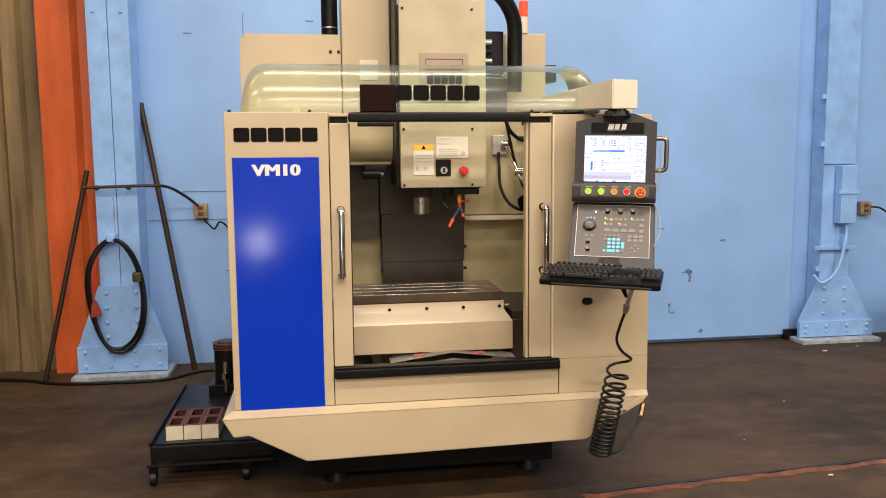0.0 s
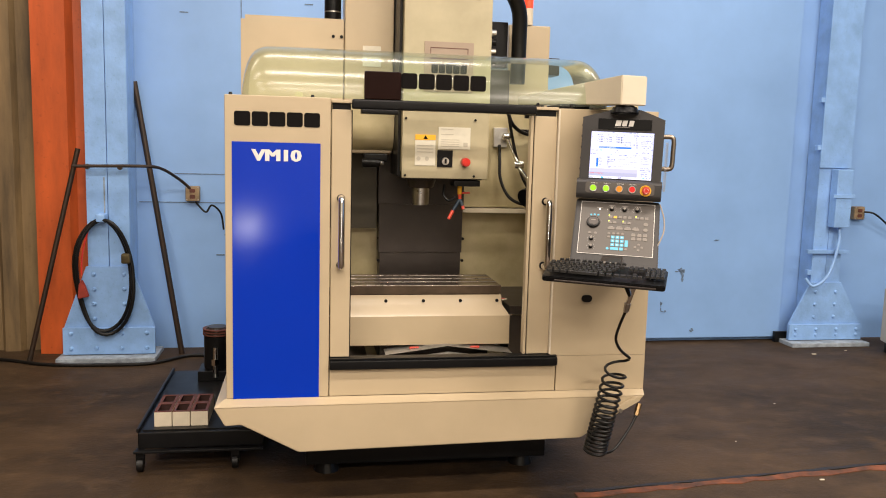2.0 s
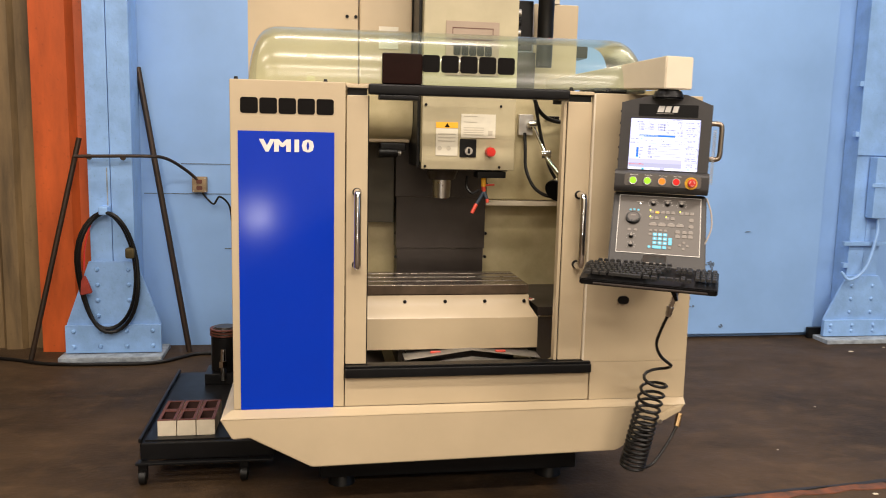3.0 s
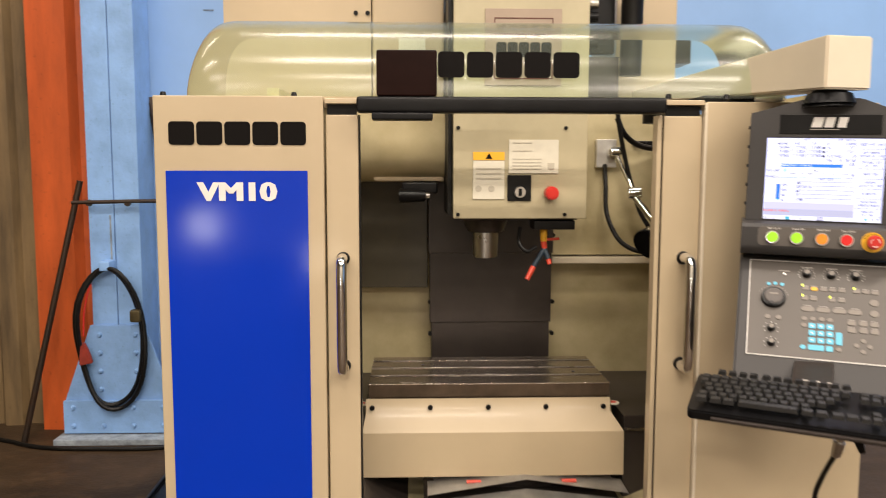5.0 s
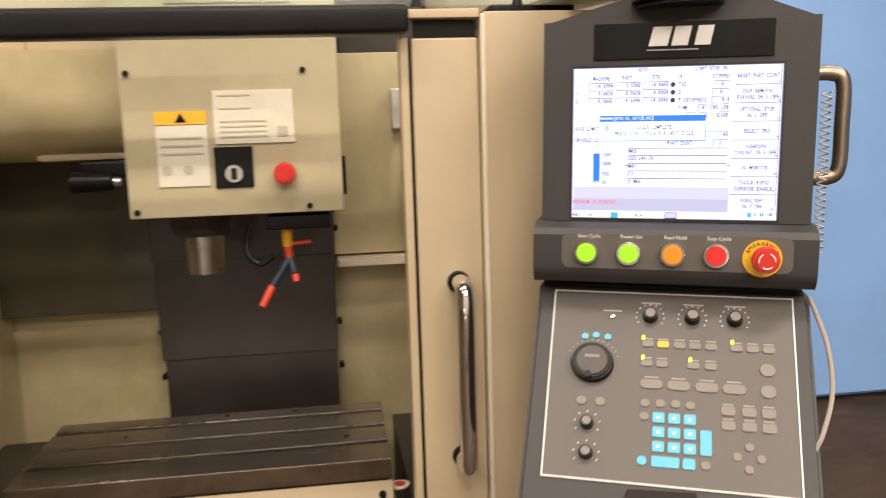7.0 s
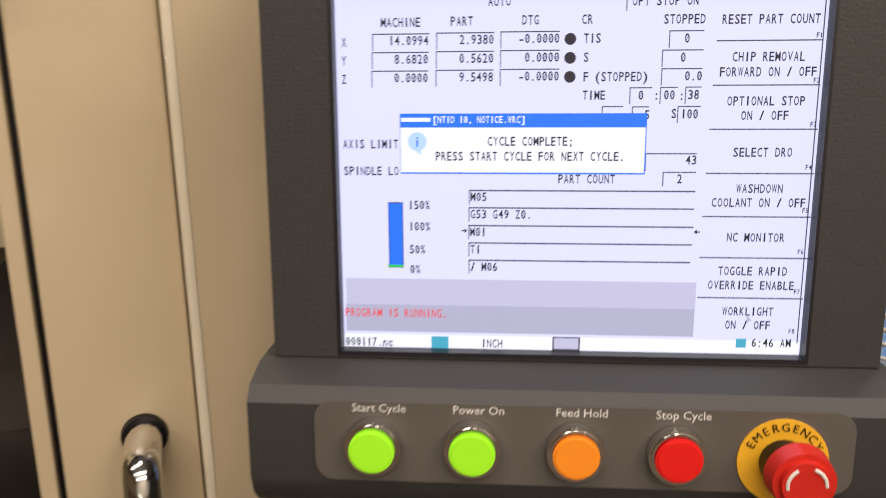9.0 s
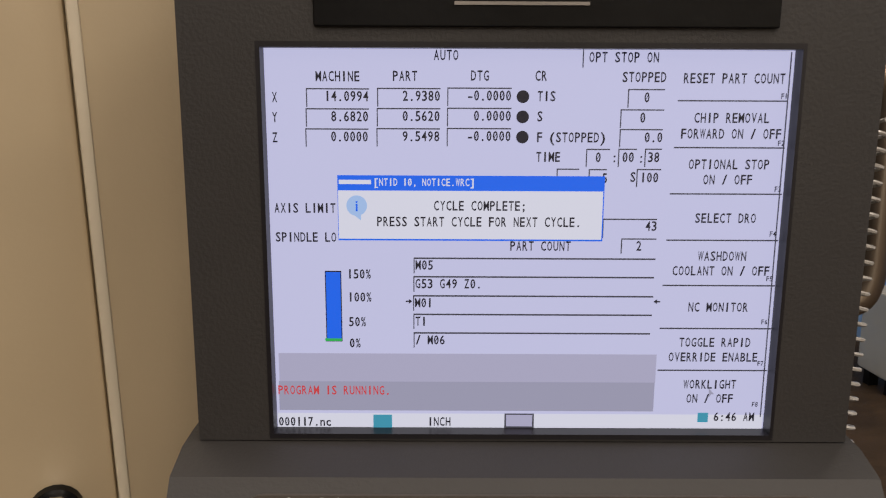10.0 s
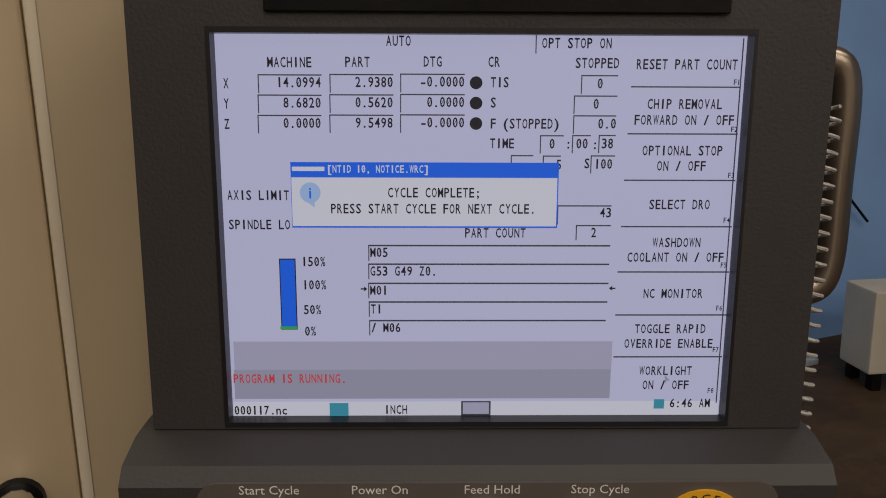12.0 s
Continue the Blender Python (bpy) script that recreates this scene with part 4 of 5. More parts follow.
# console arm
bm = B()
v = [bm.verts.new(p) for p in ((1.08, 3.86, 1.772), (1.2, 3.86, 1.772), (1.34, 2.82, 1.725), (1.225, 2.8, 1.725), (1.08, 3.86, 1.815), (1.2, 3.86, 1.815), (1.34, 2.82, 1.842), (1.225, 2.8, 1.842))]
for f in ((0, 1, 2, 3), (4, 7, 6, 5), (0, 4, 5, 1), (1, 5, 6, 2), (2, 6, 7, 3), (3, 7, 4, 0)):
    bm.faces.new([v[i] for i in f])
bmesh.ops.bevel(bm, geom=bm.edges[:], offset=0.004, segments=2, affect="EDGES")
arm = mp("console_arm", bm, CREAM_LT, "tapered cream arm that carries the console")
mp("arm_pivot", cyl(B(), (1.15, 3.78, 1.7), (1.15, 3.78, 1.78), 0.05, n=24), BLACK, parent=arm)
mp("arm_stay", box(B(), 1.1, 1.24, 3.2, 3.4, 1.717, 1.745, 0.004), BLACK, parent=arm)
mp("arm_knuckle", cyl(B(), (1.268, 2.862, 1.69), (1.268, 2.862, 1.727), 0.06, 0.045, 28, 0.008), BLACK, parent=arm)
# work lamp inside
lm = mp("work_lamp", box(B(), 1.0, 1.075, 4.03, 4.058, 1.55, 1.655, 0.004), ALU, "jointed silver work lamp with a cable")
for a, b, r in (((1.061, 4.0, 1.604), (1.061, 4.03, 1.604), 0.024), ((1.045, 3.992, 1.608), (1.09, 3.985, 1.612), 0.017), ((1.061, 3.99, 1.604), (1.117, 3.93, 1.458), 0.0075), ((1.095, 3.93, 1.456), (1.142, 3.925, 1.46), 0.021), ((1.117, 3.925, 1.445), (1.168, 3.86, 1.365), 0.0115)):
    mp("lamp_joint", cyl(B(), a, b, r, n=16, bev=0.002), CHROME, parent=lm)
mp("lamp_head", cyl(B(), (1.2, 3.835, 1.338), (1.135, 3.775, 1.29), 0.033, 0.057, 26, 0.003), CHROME, parent=lm)
mp("lamp_mouth", cyl(B(), (1.1345, 3.7745, 1.2896), (1.127, 3.768, 1.284), 0.059, 0.059, 26, 0.002), BLACK, parent=lm)
mp("lamp_cable", tube(B(), smooth_line([(1.03, 4.02, 1.56), (1.025, 3.98, 1.48), (1.025, 3.95, 1.38), (1.06, 3.9, 1.29), (1.12, 3.84, 1.255), (1.17, 3.82, 1.275)]), 0.0085), RUBBER, parent=lm)
mp("overhead_cable", tube(B(), smooth_line([(1.055, 3.95, 1.75), (1.066, 3.95, 1.68), (1.1, 3.95, 1.53), (1.14, 3.94, 1.4), (1.17, 3.9, 1.33)]), 0.0085), RUBBER)
mp("overhead_cable", tube(B(), smooth_line([(1.06, 3.97, 1.73), (1.085, 3.97, 1.675), (1.14, 3.99, 1.635), (1.22, 4.02, 1.62), (1.3, 4.04, 1.625)]), 0.0105), RUBBER)
plug = mp("cable_connector", box(B(), 1.145, 1.215, 4.045, 4.058, 1.63, 1.65, 0.003), BLACK, "black plug connector on the inner wall")
for x in (1.16, 1.195):
    mp("pin_block", cyl(B(), (x, 4.0445, 1.64), (x, 4.035, 1.64), 0.008, n=10), BLACK, parent=plug)

# ---------------------------------------------------------------- trolley beside the machine
tr = thing("coolant_trolley", "black steel drip-tray trolley on castors beside the machine", "trolley", (-0.5, 4.0, 0))
part("tray", box(B(), -0.27, 0.3, -0.5, 0.55, 0.11, 0.19, 0.008), BLACK, tr)
part("tray_floor", box(B(), -0.25, 0.3, -0.48, 0.53, 0.1905, 0.196), BLACK, tr)
part("lip", box(B(), -0.285, 0.3, -0.53, -0.5, 0.098, 0.11, 0.003), BLACK, tr)
part("rim", box(B(), -0.275, -0.262, -0.5, 0.55, 0.19, 0.21, 0.003), BLACK, tr)
for x in (-0.26, 0.17):
    for y in (-0.49, 0.5):
        w = part("caster", cyl(B(), (x - 0.014, y, 0.035), (x + 0.014, y, 0.035), 0.035, n=18, bev=0.003), RUBBER, tr)
        part("fork", box(B(), x - 0.02, x + 0.02, y - 0.012, y + 0.012, 0.035, 0.11, 0.003), BLACK, w)
for i in range(3):
    for j in range(2):
        x, y = -0.705 + i * 0.083, 3.56 + j * 0.135
        b = thing("sample_box", "small pale box with a brown lined pocket", "box", (x, y, 0.196), group="boxes on the trolley")
        bm = B()
        for q in ((0, 0.079, 0, 0.008), (0, 0.079, 0.122, 0.13), (0, 0.008, 0.008, 0.122), (0.071, 0.079, 0.008, 0.122)):
            box(bm, *q, 0, 0.07, 0.001, 1)
        part("case", bm, TAN_BOX, b)
        bm = B()
        for q in ((0.0085, 0.0705, 0.0082, 0.0095), (0.0085, 0.0705, 0.1205, 0.1218), (0.0082, 0.0095, 0.0095, 0.1205), (0.0695, 0.0708, 0.0095, 0.1205)):
            box(bm, *q, 0.0125, 0.0695)
        part("pocket_wall", bm, POCKET, b)
        part("lining", box(B(), 0.0085, 0.0705, 0.0085, 0.1215, 0, 0.012), POCKET, b)
        bm = B()
        for q in ((0, 0.079, 0, 0.014), (0, 0.079, 0.116, 0.13), (0, 0.014, 0.014, 0.116), (0.065, 0.079, 0.014, 0.116)):
            box(bm, *q, 0.0702, 0.0735)
        part("top_frame", bm, BROWN, b, "brown top rim")
pm = thing("pump_motor", "black electric pump motor with a steel valve standing on the trolley", "pump", (-0.5, 4.38, 0.196))
part("base", box(B(), -0.1, 0.1, -0.09, 0.09, 0, 0.06, 0.005), BLACK, pm)
part("motor", cyl(B(), (0, 0, 0.06), (0, 0, 0.25), 0.074, n=32, bev=0.005), BLACK, pm)
for z in (0.255, 0.27, 0.285):
    part("fin", cyl(B(), (0, 0, z), (0, 0, z + 0.006), 0.08, n=32), BROWN, pm)
part("cap", cyl(B(), (0, 0, 0.25), (0, 0, 0.3), 0.074, 0.06, 32, 0.006), WAY, pm)
part("valve", cyl(B(), (0.0, -0.105, 0.03), (0.0, -0.105, 0.2), 0.016, 0.013, 14), CHROME, pm)
part("valve_nut", cyl(B(), (0.0, -0.105, 0.1), (0.0, -0.105, 0.135), 0.023, n=6), CHROME, pm)


# ---------------------------------------------------------------- the console
CON = Matrix.Translation((1.2643, 2.865, 1.5241)) @ pose(0, 0, 0, -0.96, 0, -22.1) @ pose(0, 0, 0, 0, 1.15, 0)
con = thing("control_console", "grey machine control console with a lit screen and coloured buttons", "control console", CON)
# upper housing with a recess for the screen, and the roofed top
top = [(-0.163, -0.098), (0.163, -0.098), (0.163, 0.15), (0.07, 0.186), (-0.03, 0.19), (-0.163, 0.152)]
part("housing", prism(B(), top, 0.0, 0.11, 0.004), HOUSING, con)
bm = B()
for q in ((-0.163, -0.1273, -0.098, 0.152), (0.126, 0.163, -0.098, 0.15), (-0.1273, 0.126, 0.0975, 0.15), (-0.1273, 0.126, -0.098, -0.0968)):
    box(bm, q[0], q[1], -0.012, 0.0, q[2], q[3], 0.0)
part("front_frame", bm, HOUSING, con)
for q in ((-0.1273, -0.1252, -0.0968, 0.0975), (0.1243, 0.126, -0.0968, 0.0975), (-0.1252, 0.1243, 0.0948, 0.0975), (-0.1252, 0.1243, -0.0968, -0.0943)):
    part("gasket_strip", box(B(), q[0], q[1], -0.0125, 0.0, q[2], q[3]), BEZEL, con)
part("name_plate", box(B(), -0.1, 0.112, -0.0145, -0.0125, 0.104, 0.148, 0.0008), BLACK, con, "black name plate")
for k, w in enumerate((0.028, 0.024, 0.023)):
    x = -0.034 + k * 0.027
    part("name_plate_block", prism(B(), [(x, 0.119), (x + w * 0.8, 0.119), (x + w, 0.142), (x + w * 0.2, 0.142)], -0.0158, -0.0147), WHITE_INK, con)
part("name_plate_bar", box(B(), -0.036, 0.025, -0.0156, -0.0147, 0.1135, 0.115), GREY_INK, con)
# the band with the push buttons: a rounded shelf
bm = B()
prof = [(0.0, -0.098), (-0.018, -0.099), (-0.038, -0.105), (-0.044, -0.113), (-0.044, -0.155), (-0.04, -0.166), (-0.032, -0.1745), (0.0, -0.18), (0.1, -0.18), (0.1, -0.098)]
a = [bm.verts.new((-0.17, y, z)) for y, z in prof]
b = [bm.verts.new((0.168, y, z)) for y, z in prof]
for k in range(len(prof)):
    bm.faces.new((a[k], a[(k + 1) % len(prof)], b[(k + 1) % len(prof)], b[k]))
bm.faces.new(a)
bm.faces.new(b[::-1])
part("button_shelf", bm, HOUSING, con)
part("button_recess", prism(B(), round_rect(-0.134, 0.14, -0.1545, -0.1105, 0.01), -0.0452, -0.0435), HOUSING_LT, con)
for x, m, t in ((-0.1027, GREEN_LIT, "Start Cycle"), (-0.0511, GREEN_LIT, "Power On"), (0.0014, AMBER, "Feed Hold"), (0.0522, RED_LENS, "Stop Cycle")):
    b = part("push_button", cyl(B(), (x, -0.0450, -0.134), (x, -0.0530, -0.134), 0.0152, 0.0145, 32, 0.001), CHROME, con, "round push button in a bright ring")
    part("lens", cyl(B(), (x, -0.0532, -0.134), (x, -0.0555, -0.134), 0.0122, 0.0115, 28, 0.001), m, b)
    words(t, 0.0063, WHITE_INK, con, pose(x + 0.003, -0.0456, -0.1138), "button_text", "CENTER")
es = part("emergency_stop", cyl(B(), (0.105, -0.0450, -0.1365), (0.105, -0.0465, -0.1365), 0.0225, n=36), YELLOW, con, "red mushroom stop button on a yellow disc")
part("collar", cyl(B(), (0.105, -0.0467, -0.1365), (0.105, -0.0580, -0.1365), 0.012, n=24), BLACK, es)
part("mushroom", cyl(B(), (0.107, -0.0580, -0.1355), (0.107, -0.0740, -0.1355), 0.0165, 0.0145, 32, 0.003), RED, es)
for k in range(3):
    a0 = k * 2.094
    bm = tube(B(), [(0.107 + 0.009 * math.cos(a0 + i * 0.25), -0.0742, -0.1355 + 0.009 * math.sin(a0 + i * 0.25)) for i in range(6)], 0.0009, 6)
    part("arrow", bm, WHITE_INK, es)
for k, ch in enumerate("EMERGENCY"):
    a0 = math.radians(90 + 62 - k * 15.5)
    words(ch, 0.0062, BLACK_INK, es, pose(0.105 + 0.0183 * math.cos(a0), -0.0470, -0.1365 + 0.0183 * math.sin(a0), 0, 90 - math.degrees(a0), 0), "letter", "CENTER")

# lower panel, sloping out towards the operator
th = 34.9
LP = pose(0.0017, 0.0078, -0.1855) @ pose(0, 0, 0, -th, 0, 0) @ Matrix.Diagonal((1.03, 1, 1, 1))
low = part("lower_housing", B(), HOUSING, con)
bm = bmesh.new()
L = 0.335
ca, sa = math.cos(math.radians(th)), math.sin(math.radians(th))
side = [(0.0, 0.0), (-L * sa, -L * ca), (-L * sa + 0.012, -L * ca - 0.016), (0.09, -L * ca - 0.0), (0.1, 0.0)]
a = [bm.verts.new((-0.168 - 0.004 * (i in (1, 2)), 0.0078 + y, -0.186 + z)) for i, (y, z) in enumerate(side)]
b = [bm.verts.new((0.169 + 0.002 * (i in (1, 2)), 0.0078 + y, -0.186 + z)) for i, (y, z) in enumerate(side)]
n = len(side)
for k in range(n):
    bm.faces.new((a[k], a[(k + 1) % n], b[(k + 1) % n], b[k]))
bm.faces.new(a)
bm.faces.new(b[::-1])
bmesh.ops.bevel(bm, geom=bm.edges[:], offset=0.005, segments=3, affect="EDGES")
bmesh.ops.recalc_face_normals(bm, faces=bm.faces)
bm.to_mesh(low.data)
bm.free()
shade(low.data)


def lp(name, bm, material, label="", parent=None):
    bmesh.ops.transform(bm, matrix=LP, verts=bm.verts)
    return part(name, bm, material, parent or con, label)


lp("panel_film", prism(B(), round_rect(-0.142, 0.142, -0.254, -0.0115, 0.004), -0.0016, -0.0002), HOUSING_LT, "warm grey membrane panel")
bm = B()
for q in ((-0.1435, -0.1418, -0.2555, -0.01), (0.1418, 0.1435, -0.2555, -0.01), (-0.1418, 0.1418, -0.0117, -0.01), (-0.1418, 0.1418, -0.2555, -0.2538)):
    box(bm, q[0], q[1], -0.0022, -0.0002, q[2], q[3])
lp("outline", bm, WHITE_INK, "thin white outline")


def knob(x, z, r, h, ticks, label=""):
    k = lp("knob", cyl(B(), (x, -0.0017, z), (x, -h, z), r, r * 0.82, 28, 0.0012), BLACK, label)
    lp("cap", cyl(B(), (x, -h - 0.0001, z), (x, -h - 0.0008, z), r * 0.62, n=24), KEY_GREY, "", k)
    for i in range(ticks):
        a = math.radians(-30 + i * 240 / (ticks - 1))
        rr = r * 1.75
        lp("tick", cyl(B(), (x + rr * math.cos(a), -0.0017, z + rr * math.sin(a)), (x + rr * math.cos(a), -0.0021, z + rr * math.sin(a)), 0.0009, n=6), WHITE_INK, "", k)
    return k


for x in (-0.0234, 0.0266, 0.0758):
    knob(x, -0.043, 0.0095, 0.016, 11, "black rotary override knob")
    lp("caption", box(B(), x - 0.011, x + 0.013, -0.002, -0.0017, -0.0255, -0.0235), GREY_INK)
dl = lp("jog_dial", cyl(B(), (-0.091, -0.0017, -0.11), (-0.091, -0.014, -0.11), 0.0265, 0.024, 40, 0.002), BLACK, "large black jog dial")
lp("dial_top", cyl(B(), (-0.091, -0.0141, -0.11), (-0.091, -0.0155, -0.11), 0.0195, 0.0185, 36, 0.0005), WAY, "", dl)
lp("dial_mark", box(B(), -0.1, -0.082, -0.0162, -0.0157, -0.107, -0.103), KEY_GREY, "", dl)
lp("finger_dimple", cyl(B(), (-0.095, -0.0141, -0.1285), (-0.095, -0.0165, -0.1285), 0.0045, n=16), BLACK, "", dl)
for i in range(12):
    a = math.radians(20 + i * 12)
    lp("tick", cyl(B(), (-0.091 + 0.032 * math.cos(a), -0.0017, -0.11 + 0.032 * math.sin(a)), (-0.091 + 0.032 * math.cos(a), -0.0021, -0.11 + 0.032 * math.sin(a)), 0.0009, n=6), GREY_INK, "", dl)
for x, z in ((-0.0936, -0.187), (-0.0929, -0.2237)):
    knob(x, z, 0.0085, 0.015, 7, "small black selector knob")
lp("indicator", cyl(B(), (-0.0693, -0.0017, -0.0456), (-0.0693, -0.004, -0.0456), 0.003, 0.0025, 14), STEEL)
lp("caption", box(B(), -0.081, -0.058, -0.002, -0.0017, -0.038, -0.036), GREY_INK)


def key(x, z, w, h, m, r=0.002, name="key", d=0.0036):
    return lp(name, prism(B(), round_rect(x - w / 2, x + w / 2, z - h / 2, z + h / 2, min(r, h * 0.49, w * 0.49), 4), -d, -0.0015), m)


for x, z in ((-0.1015, -0.0742), (-0.0881, -0.0721), (-0.0738, -0.0736)):
    key(x, z, 0.0085, 0.008, KEY_BLUE, 0.004)
for x in (-0.1015, -0.0793):
    key(x, -0.159, 0.0115, 0.0105, KEY_GREY, 0.005)
for x in (-0.0254, -0.0073, 0.0119, 0.0296, 0.0483, 0.0772, 0.0954, 0.1134):
    key(x, -0.08, 0.0135, 0.0085, YELLOW if x == -0.0073 else KEY_GREY, 0.003)
    lp("caption", box(B(), x - 0.006, x + 0.006, -0.0018, -0.0015, -0.0735, -0.0724), GREY_INK)
for x in (-0.0264, -0.0085, 0.028, 0.0477):
    key(x, -0.1055, 0.0135, 0.0085, KEY_GREY, 0.003)
    lp("caption", box(B(), x - 0.006, x + 0.006, -0.0018, -0.0015, -0.099, -0.0979), GREY_INK)
for x, z in ((-0.031, -0.072), (-0.031, -0.0985), (0.0724, -0.0726), (0.0242, -0.0986)):
    key(x, z, 0.0038, 0.006, LED, 0.0015, "lit_indicator")
for x in (-0.0203, 0.011, 0.0429, 0.0736):
    key(x, -0.1325, 0.026, 0.0115, KEY_GREY, 0.005)
    lp("caption", box(B(), x - 0.008, x + 0.008, -0.0018, -0.0015, -0.124, -0.1228), GREY_INK)
for z in (-0.106, -0.133):
    key(0.111, z, 0.017, 0.0155, KEY_GREY, 0.0077)
for x, z in ((-0.027, -0.157), (-0.0095, -0.1563), (0.0078, -0.1557), (0.0243, -0.1564), (-0.0276, -0.1733), (0.041, -0.2267)):
    key(x, z, 0.0105, 0.0095, KEY_GREY, 0.0045)
for i in range(3):
    for j in range(3):
        key(-0.0113 + 0.0176 * i, -0.174 - 0.0175 * j, 0.0135, 0.0125, KEY_BLUE)
        lp("caption", box(B(), -0.0133 + 0.0176 * i, -0.0093 + 0.0176 * i, -0.0039, -0.0036, -0.1755 - 0.0175 * j, -0.1725 - 0.0175 * j), WHITE_INK)
key(0.0415, -0.2005, 0.0125, 0.03, KEY_BLUE)
key(-0.0032, -0.2268, 0.031, 0.0125, KEY_BLUE)
key(0.0229, -0.2268, 0.0135, 0.0125, KEY_BLUE)
key(-0.0292, -0.2272, 0.011, 0.0105, KEY_BLUE, 0.005)
for x in (0.0663, 0.0892, 0.1106):
    for z in (-0.1597, -0.1773):
        key(x, z, 0.0155, 0.011, KEY_GREY, 0.003)
        lp("caption", box(B(), x - 0.006, x + 0.006, -0.0018, -0.0015, z + 0.0075, z + 0.0085), GREY_INK)
for x, z in ((0.0885, -0.2013), (0.0751, -0.2133), (0.1007, -0.214), (0.0875, -0.2271)):
    key(x, z, 0.0095, 0.0095, KEY_GREY, 0.0045)

# grab handle and the curled cord at its side
bm = tube(B(), smooth_line([(0.16, 0.062, 0.086), (0.192, 0.062, 0.086), (0.205, 0.062, 0.074), (0.206, 0.062, 0.02), (0.205, 0.062, -0.032), (0.192, 0.062, -0.045), (0.16, 0.062, -0.045)], 7), 0.0095, 14)
part("grab_handle", bm, NICKEL, con, "champagne metal grab handle")
pts = []
for k in range(24 * 9):
    a = k / 9 * 2 * math.pi
    pts.append((0.179 + 0.0055 * math.cos(a), 0.022 + 0.0055 * math.sin(a), 0.062 - 0.2 * k / 216))
part("curled_cord", tube(B(), pts, 0.0011, 6), mat("grey_cord", (0.4, 0.38, 0.35), 0.3, vary=0), con, "thin grey curled cord")
part("side_loop", tube(B(), smooth_line([(0.168, 0.0, -0.19), (0.185, -0.03, -0.24), (0.188, -0.06, -0.29), (0.175, -0.09, -0.33), (0.165, -0.1, -0.35)]), 0.003, 8), mat("grey_cable", (0.3, 0.26, 0.22), 0.5, vary=0), con)
for k in range(6):
    part("side_screw", cyl(B(), (-0.163, 0.03, 0.12 - k * 0.045), (-0.167, 0.03, 0.12 - k * 0.045), 0.004, n=10), BLACK, con)

# ---- what the screen shows
scr = part("screen", box(B(), -0.1251, 0.1242, -0.004, -0.001, -0.0942, 0.0947), SCREEN, con, "lit screen with rows of readings and a notice")
SW, SH = 0.246, 0.1845


def sp(u, v):
    """A place on the screen from its shares across and down."""
    u, v = -0.0065 + 1.0175 * u - 0.0049 * v, -0.0171 + 0.0019 * u + 1.0323 * v
    return -SW / 2 + u * SW, SH / 2 - v * SH


def bar(u0, u1, v0, v1, m, d=0.0043, name="mark"):
    x0, z1 = sp(u0, v0)
    x1, z0 = sp(u1, v1)
    return part(name, box(B(), x0, x1, -d, -0.0039, z0, z1), m, scr)


def say(t, u, v, align="LEFT", size=0.0077, m=None, d=0.0046):
    x, z = sp(u, v)
    k = size / 0.0077
    return typed(t, 0.00302 * k, 0.0046 * k, m or SCREEN_INK, scr, pose(x, -d, z), align)


def frame_box(u0, v0, u1, v1=None, h=0.046):
    bar(u0, u1, v0, v0 + 0.003, SCREEN_LINE, name="rule")
    bar(u0, u0 + 0.0022, v0 + 0.003, v0 + h, SCREEN_LINE, name="rule")


def dot(u, v):
    x, z = sp(u, v)
    part("dot", cyl(B(), (x, -0.0039, z), (x, -0.0045, z), 0.003, n=20), SCREEN_INK, scr)


def badge(u, v):
    x, z = sp(u, v)
    part("notice_badge", cyl(B(), (x, -0.005, z), (x, -0.0053, z), 0.005, n=24), SCREEN_BADGE, scr)
    part("badge_tail", prism(B(), [(x - 0.002, z - 0.0042), (x + 0.002, z - 0.0042), (x + 0.002, z - 0.0072)], -0.0053, -0.005), SCREEN_BADGE, scr)
    say("i", u, v, "CENTER", 0.0088, SCREEN_BLUE, 0.0055)


def pointer(u, v, s):
    x, z = sp(u, v)
    part("pointer", prism(B(), [(x + s * 0.0002, z + 0.0012), (x + s * 0.0018, z), (x + s * 0.0002, z - 0.0012), (x + s * 0.0002, z - 0.0003), (x - s * 0.0014, z - 0.0003), (x - s * 0.0014, z + 0.0003), (x + s * 0.0002, z + 0.0003)], -0.0045, -0.0039), SCREEN_INK, scr)


def cursor(u, v):
    x, z = sp(u, v)
    part("cursor", prism(B(), [(x, z), (x + 0.0028, z - 0.003), (x + 0.0013, z - 0.003), (x + 0.0004, z - 0.0045)], -0.0052, -0.0047), SCREEN_GREY2, scr)


say('AUTO', 0.3398, 0.0177, "CENTER")
say('OPT STOP ON', 0.6069, 0.0206, "LEFT")
bar(0.5959, 0.5981, 0.0, 0.046, SCREEN_LINE)
say('MACHINE', 0.1362, 0.0704, "CENTER")
say('PART', 0.263, 0.0687, "CENTER")
say('DTG', 0.4039, 0.0667, "CENTER")
say('CR', 0.5191, 0.0665, "CENTER")
say('STOPPED', 0.7134, 0.0679, "CENTER")
say('X', 0.0165, 0.1222, "CENTER")
frame_box(0.0758, 0.0997, 0.1954, h=0.046)
say('14.0994', 0.195, 0.1185, "RIGHT")
frame_box(0.2101, 0.0979, 0.3301, h=0.046)
say('2.9380', 0.3301, 0.1168, "RIGHT")
frame_box(0.3428, 0.0961, 0.4644, h=0.046)
say('-0.0000', 0.4646, 0.115, "RIGHT")
dot(0.4859, 0.1175)
say('Y', 0.0158, 0.1715, "CENTER")
